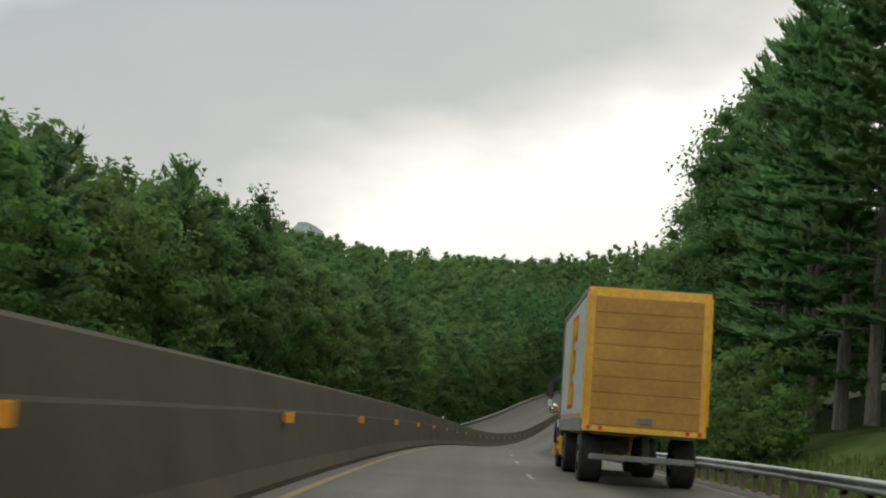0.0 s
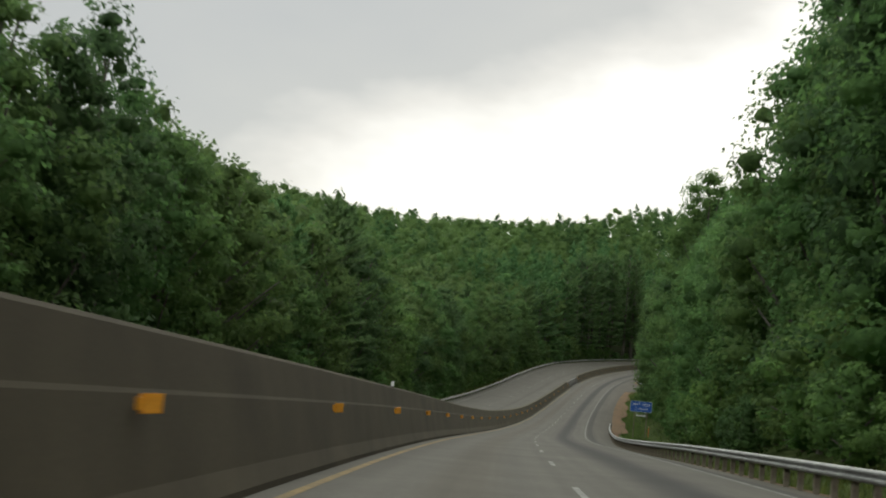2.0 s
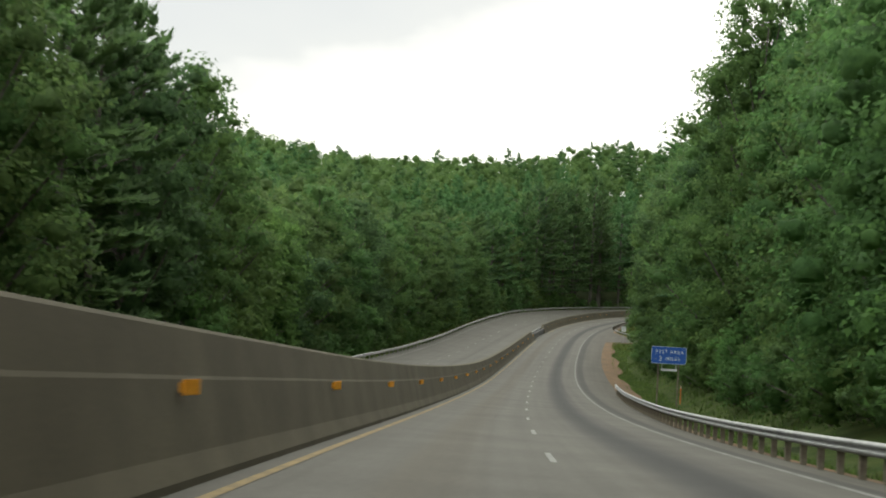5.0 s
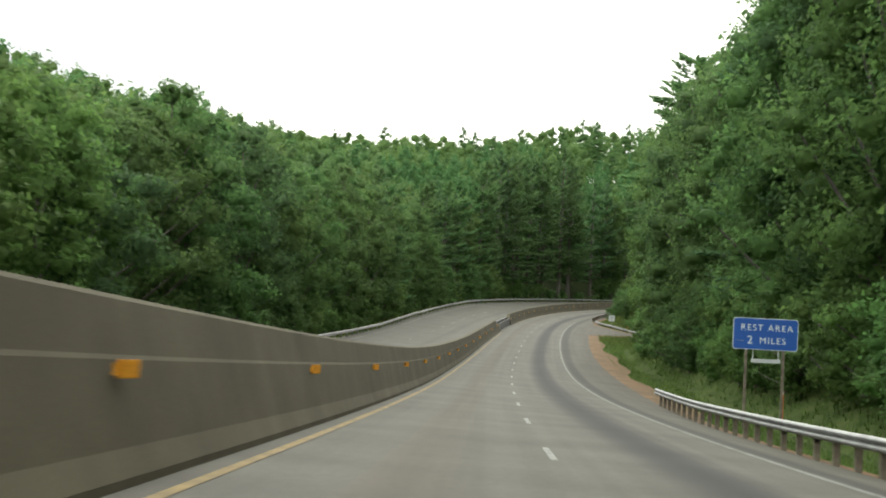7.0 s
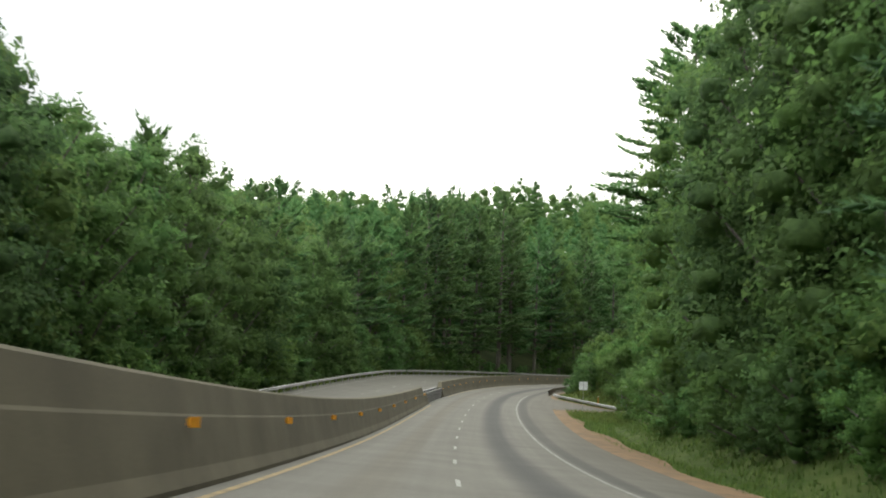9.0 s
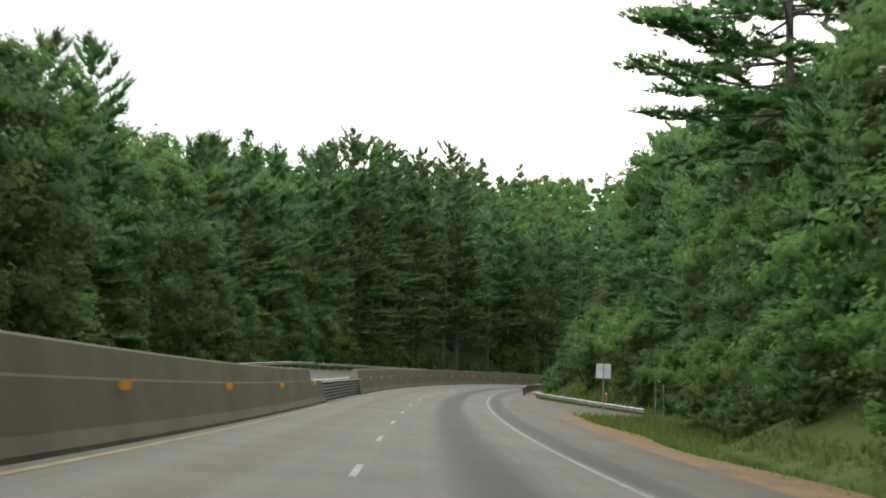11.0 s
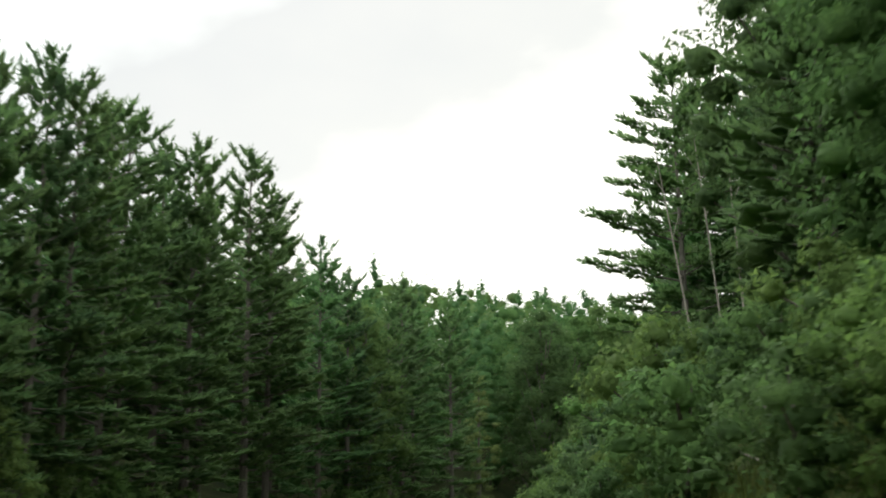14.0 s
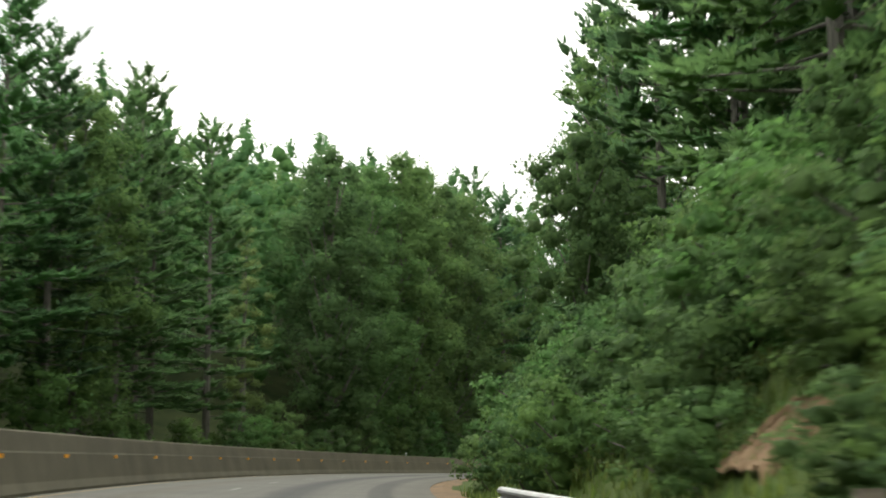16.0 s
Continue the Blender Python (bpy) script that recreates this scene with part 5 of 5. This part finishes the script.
def box_trailer(o):
    """Trailer with its front at y = 0, the left side at x = -1.28."""
    L, b, t = 8.53, 1.08, 4.08
    part("box_body", bevelled(box(bmesh.new(), -1.27, 1.27, -L, 0, b + 0.24, t), 0.03), TRAILER_WHITE, o, "white sheet sides")
    part("bottom_rail", box(bmesh.new(), -1.29, 1.29, -L, 0, b - 0.02, b + 0.235, 0.012), GREY_METAL, o, "grimy bottom rail")
    part("top_rail", box(bmesh.new(), -1.29, 1.29, -L, 0.01, t - 0.10, t + 0.02, 0.012), GREY_METAL, o, "dark top rail")
    for x in (-1, 1):
        for y in (0.0, -L):
            part("corner_post", box(bmesh.new(), x * 1.285 - 0.02, x * 1.285 + 0.02, y - 0.09 if y else -0.12, y + 0.12 if y else 0.02, b + 0.24, t - 0.1, 0.008), GREY_METAL if not y else LOGO_YELLOW, o, "corner post")
    for k in range(13):
        y = -0.5 - k * 0.63
        part("panel_seam", box(bmesh.new(), -1.2745, -1.268, y - 0.012, y + 0.012, b + 0.25, t - 0.11), TRAILER_WHITE, o)
        part("side_reflector", box(bmesh.new(), -1.277, -1.268, y - 0.045, y + 0.045, b + 0.28, b + 0.38), RED_LAMP, o, "small red reflector")
    # slanted yellow device with a red rim: plain bars
    def bar(name, mat, quad, x):
        bm = bmesh.new()
        a = [bm.verts.new((x, -y, z)) for y, z in quad]
        c = [bm.verts.new((x + 0.004, -y, z)) for y, z in quad]
        bm.faces.new(a)
        bm.faces.new(c[::-1])
        for i in range(4):
            bm.faces.new((a[i], c[i], c[(i + 1) % 4], a[(i + 1) % 4]))
        bmesh.ops.recalc_face_normals(bm, faces=bm.faces)
        part(name, bm, mat, o)
    def sl(z):
        return 0.23 * (z - 1.3)
    rim = 0.09
    for name, mat, g, x in (("decal_rim", LOGO_RED, rim, -1.280), ("decal_bar", LOGO_YELLOW, 0.0, -1.284)):
        bar(name, mat, [(2.95 + sl(1.68 - g) - g, 1.68 - g), (3.75 + sl(1.68 - g) + g, 1.68 - g), (3.75 + sl(3.68 + g) + g, 3.68 + g), (2.95 + sl(3.68 + g) - g, 3.68 + g)], x)
        for k, (z0, z1, reach) in enumerate(((1.68, 2.10, 4.75), (2.50, 2.86, 4.6), (3.26, 3.68, 4.9))):
            bar(name, mat, [(3.7 + sl(z0 - g), z0 - g), (reach + sl(z0 - g) + g, z0 - g), (reach + sl(z1 + g) + g, z1 + g), (3.7 + sl(z1 + g), z1 + g)], x - 0.001)
    for x in (-0.75, 0.75):
        part("landing_leg", box(bmesh.new(), x - 0.09, x + 0.09, -2.75, -2.55, 0.35, b, 0.01), GREY_METAL, o, "folded landing leg")
        wheel(o, x * 1.32, -7.2, 0.51, 0.5)
    part("rear_bumper", box(bmesh.new(), -1.1, 1.1, -L + 0.02, -L + 0.14, 0.5, 0.62, 0.015), GREY_METAL, o)
    for x in (-1.15, -0.9, 0.9, 1.15):
        part("tail_lamp", box(bmesh.new(), x - 0.05, x + 0.05, -L - 0.03, -L + 0.01, b + 0.02, b + 0.12, 0.01), RED_LAMP, o, "red tail lamp")
    part("rear_frame", box(bmesh.new(), -1.28, 1.28, -L - 0.025, -L - 0.002, b, t, 0.01), LOGO_YELLOW, o, "yellow rear door frame")
    for k in range(8):
        z0 = b + 0.13 + k * 0.335
        part("door_panel", box(bmesh.new(), -1.13, 1.13, -L - 0.045, -L - 0.026, z0 + 0.006, z0 + 0.329, 0.008), GRIMY_YELLOW, o, "grimy ochre roller door panel")
    part("door_latch", box(bmesh.new(), -0.16, 0.16, -L - 0.07, -L - 0.045, b + 0.2, b + 0.32, 0.01), GREY_METAL, o, "steel door latch")


def lorry(s0, lat):
    o = new("box_lorry")
    box_trailer(o)
    tractor(o, CAB_YELLOW, GREY_METAL, 0.75)
    z = np.array([road_z(s0 - 6, lat), road_z(s0 + 3, lat)])
    o.matrix_basis = stand(s0, lat) @ pose(0, 0, 0, math.degrees(math.atan2(z[1] - z[0], 9.0)), math.degrees(math.atan(float(np.interp(s0, SG, RE)))), 0)
    return tagged(o, "yellow lorry with a white box trailer and slanted decal", "lorry")


lorry(36.3, 3.68)


def stub_post(s0, lat):
    o = new("wooden_post")
    part("stub", box(bmesh.new(), -0.11, 0.11, -0.11, 0.11, -0.5, 1.05, 0.015), POST_WOOD, o)
    part("cap", box(bmesh.new(), -0.105, 0.105, -0.105, 0.105, 1.05, 1.065, 0.004), POST_WOOD, o, "weathered end grain")
    q = stand(s0, lat)
    o.matrix_basis = Matrix.Translation((0, 0, ground_z(s0, lat) - q.translation.z)) @ q
    tagged(o, "stout weathered wooden post beside the clay bank", "post")


stub_post(434.6, 8.6)
marker(548, -3.0, float(road_z(548, -3.0)) + 1.555, 0.28, SIGN_WHITE, "small white marker on top of the concrete barrier")

# ---------------------------------------------------------------- clay cut, grass and weeds
def clay_patch(s0, s1, lo, hi, name, label, seed):
    r = np.random.default_rng(seed)
    n, k = 26, 16
    v, f = [], []
    for i in range(n):
        for j in range(k):
            ss = s0 + (s1 - s0) * i / (n - 1)
            e = 0.35 * math.sin(i * 1.1 + seed) + 0.25 * math.sin(i * 2.7)
            la = lo + (hi + e - lo) * j / (k - 1)
            edge = min(i, n - 1 - i, j + 2, k - 1 - j)
            up = float(bank(ss, la)) + (0.22 if edge > 1 else (-0.25 if edge == 0 else 0.08)) + r.uniform(-0.07, 0.07)
            v.append(at(ss, la, up))
    for i in range(n - 1):
        for j in range(k - 1):
            f.append((i * k + j, i * k + j + 1, (i + 1) * k + j + 1, (i + 1) * k + j))
    return tagged(new(name, mesh_of(name, v, f, CLIFF)), label, "bank", kind="structure")


clay_patch(441.6, 443.8, 10.3, 11.4, "clay_cut", "bare orange clay face on the steep bank", 3)


def grass(name, n, s_lo, s_hi, lo, hi, h, mat, seed, label):
    r = np.random.default_rng(seed)
    ss, q = r.uniform(s_lo, s_hi, n), r.random(n)
    la = lo(ss) + (hi(ss) - lo(ss)) * q
    clump = np.sin(ss * 2.1) * np.sin(la * 3.3 + ss * 0.7)
    keep = clump + r.uniform(-1, 1, n) > -0.25
    ss, la = ss[keep], la[keep]
    m = len(ss)
    p = at(ss, la)
    zz = road_z(ss, la) + bank(ss, la)
    a = r.uniform(0, 2 * np.pi, m)
    hh = h * r.uniform(0.5, 1.35, m)
    w = 0.03 + 0.03 * r.random(m)
    d = np.stack([np.cos(a), np.sin(a), 0 * a], -1)
    e = np.stack([-np.sin(a), np.cos(a), 0 * a], -1)
    p[:, 2] = zz - 0.05
    top = p + np.array([0, 0, 1.0]) * hh[:, None] + e * (hh * r.uniform(-0.45, 0.45, m))[:, None]
    v = np.stack([p - d * w[:, None], p + d * w[:, None], top], 1)
    tagged(new(name, leaf_mesh(name, v, mat, d * 0.25 + np.array([0, 0, 1.0]))), label, "grass", kind="stuff")


grass("verge_grass", 34000, 150, 345, lambda s: pave_edge(s) + 1.4, lambda s: pave_edge(s) + 6.0, 0.27, GRASS, 41, "tall grass and weeds on the roadside verge")
grass("verge_grass", 26000, 365, 470, lambda s: pave_edge(s) + 1.0, lambda s: pave_edge(s) + 6.5, 0.34, GRASS, 42, "tall grass and weeds on the roadside bank")
grass("verge_grass", 7000, 338, 364, lambda s: pave_edge(s) + 1.3, lambda s: 18.5 + 0 * s, 0.5, GRASS, 44, "tall grass between the signs at the side entrance")
grass("verge_grass", 16000, 366, 402, lambda s: pave_edge(s) + 1.0, lambda s: 21 + 0 * s, 0.45, GRASS, 45, "rank grass behind the curved guardrail")
grass("verge_grass", 14000, 36, 150, lambda s: pave_edge(s) + 0.8, lambda s: 14.5 + 0 * s, 0.4, GRASS, 46, "tall grass and weeds behind the guardrail")
grass("bank_grass", 7000, 195, 300, lambda s: pave_edge(s) + 5.8, lambda s: pave_edge(s) + 11.0, 0.34, GRASS, 47, "rank grass on the shaded roadside bank")
grass("far_grass", 16000, 180, 520, lambda s: -19.5 + 0 * s, lambda s: -17.0 + 0 * s, 0.5, GRASS, 43, "grass beyond the opposite carriageway")

# pale drooping tree among the dark pines
KINDS["pale"] = [broadleaf(25, 3.0, 6000, 0.20, 0.10, VINE, 51, 30)]
WORDS["pale"] = ("tree", "pale green drooping tree among dark pines", "tree", "roadside broadleaf trees")
plant("pale", 0, 557.5, -23.6, 1.04, 40)


def dead_trunk(s0, lat, h, lean, label):
    o = new("dead_tree")
    p = at(s0, lat)
    o.matrix_basis = pose(p[0], p[1], ground_z(s0, lat) - 0.3, 0, lean, 0)
    child("trunk", trunk_mesh("trunk", h, 0.105, 0.25, [((0, 0, h * 0.6), (0.9, 0.3, h * 0.68), 0.04), ((0, 0, h * 0.75), (-0.7, 0.4, h * 0.84), 0.035)], PALE_BARK, int(s0)), o)
    tagged(o, label, "dead tree", "bare dead trunks")


dead_trunk(456.0, 21.0, 20, -8, "bare pale dead trunk leaning before dark pines")
dead_trunk(455.0, 22.6, 20, -5, "bare pale dead trunk leaning before dark pines")
dead_trunk(450.0, 23.4, 19, -2, "bare pale dead trunk leaning before dark pines")

# ridge far away, its haze painted in as a pale colour
def ridge():
    n = 60
    v, f = [], []
    for i in range(n):
        x = -900 + 1100 * i / (n - 1)
        h = 284 * math.exp(-((x + 380) / 120.0) ** 2) + 60 * math.exp(-((x + 100) / 300.0) ** 2) + 5 * math.sin(i * 1.7)
        v += [(x, 2900, -60), (x, 3000, h), (x, 3300, -60)]
    for i in range(n - 1):
        for j in range(2):
            f.append((i * 3 + j, (i + 1) * 3 + j, (i + 1) * 3 + j + 1, i * 3 + j + 1))
    tagged(new("backdrop", mesh_of("backdrop", v, f, PAINTED_HAZE, smooth=True)), "far wooded ridge with haze painted into its colour", "ridge", kind="structure")


ridge()

for k in range(34):
    s0 = 404 + 2.0 * k + tr.uniform(-0.8, 0.8)
    if not 439.6 < s0 < 443.8:
        plant("weed", tr.randrange(3), s0, 10.1 + tr.uniform(-0.5, 1.2), tr.uniform(0.4, 0.65), tr.uniform(0, 360))
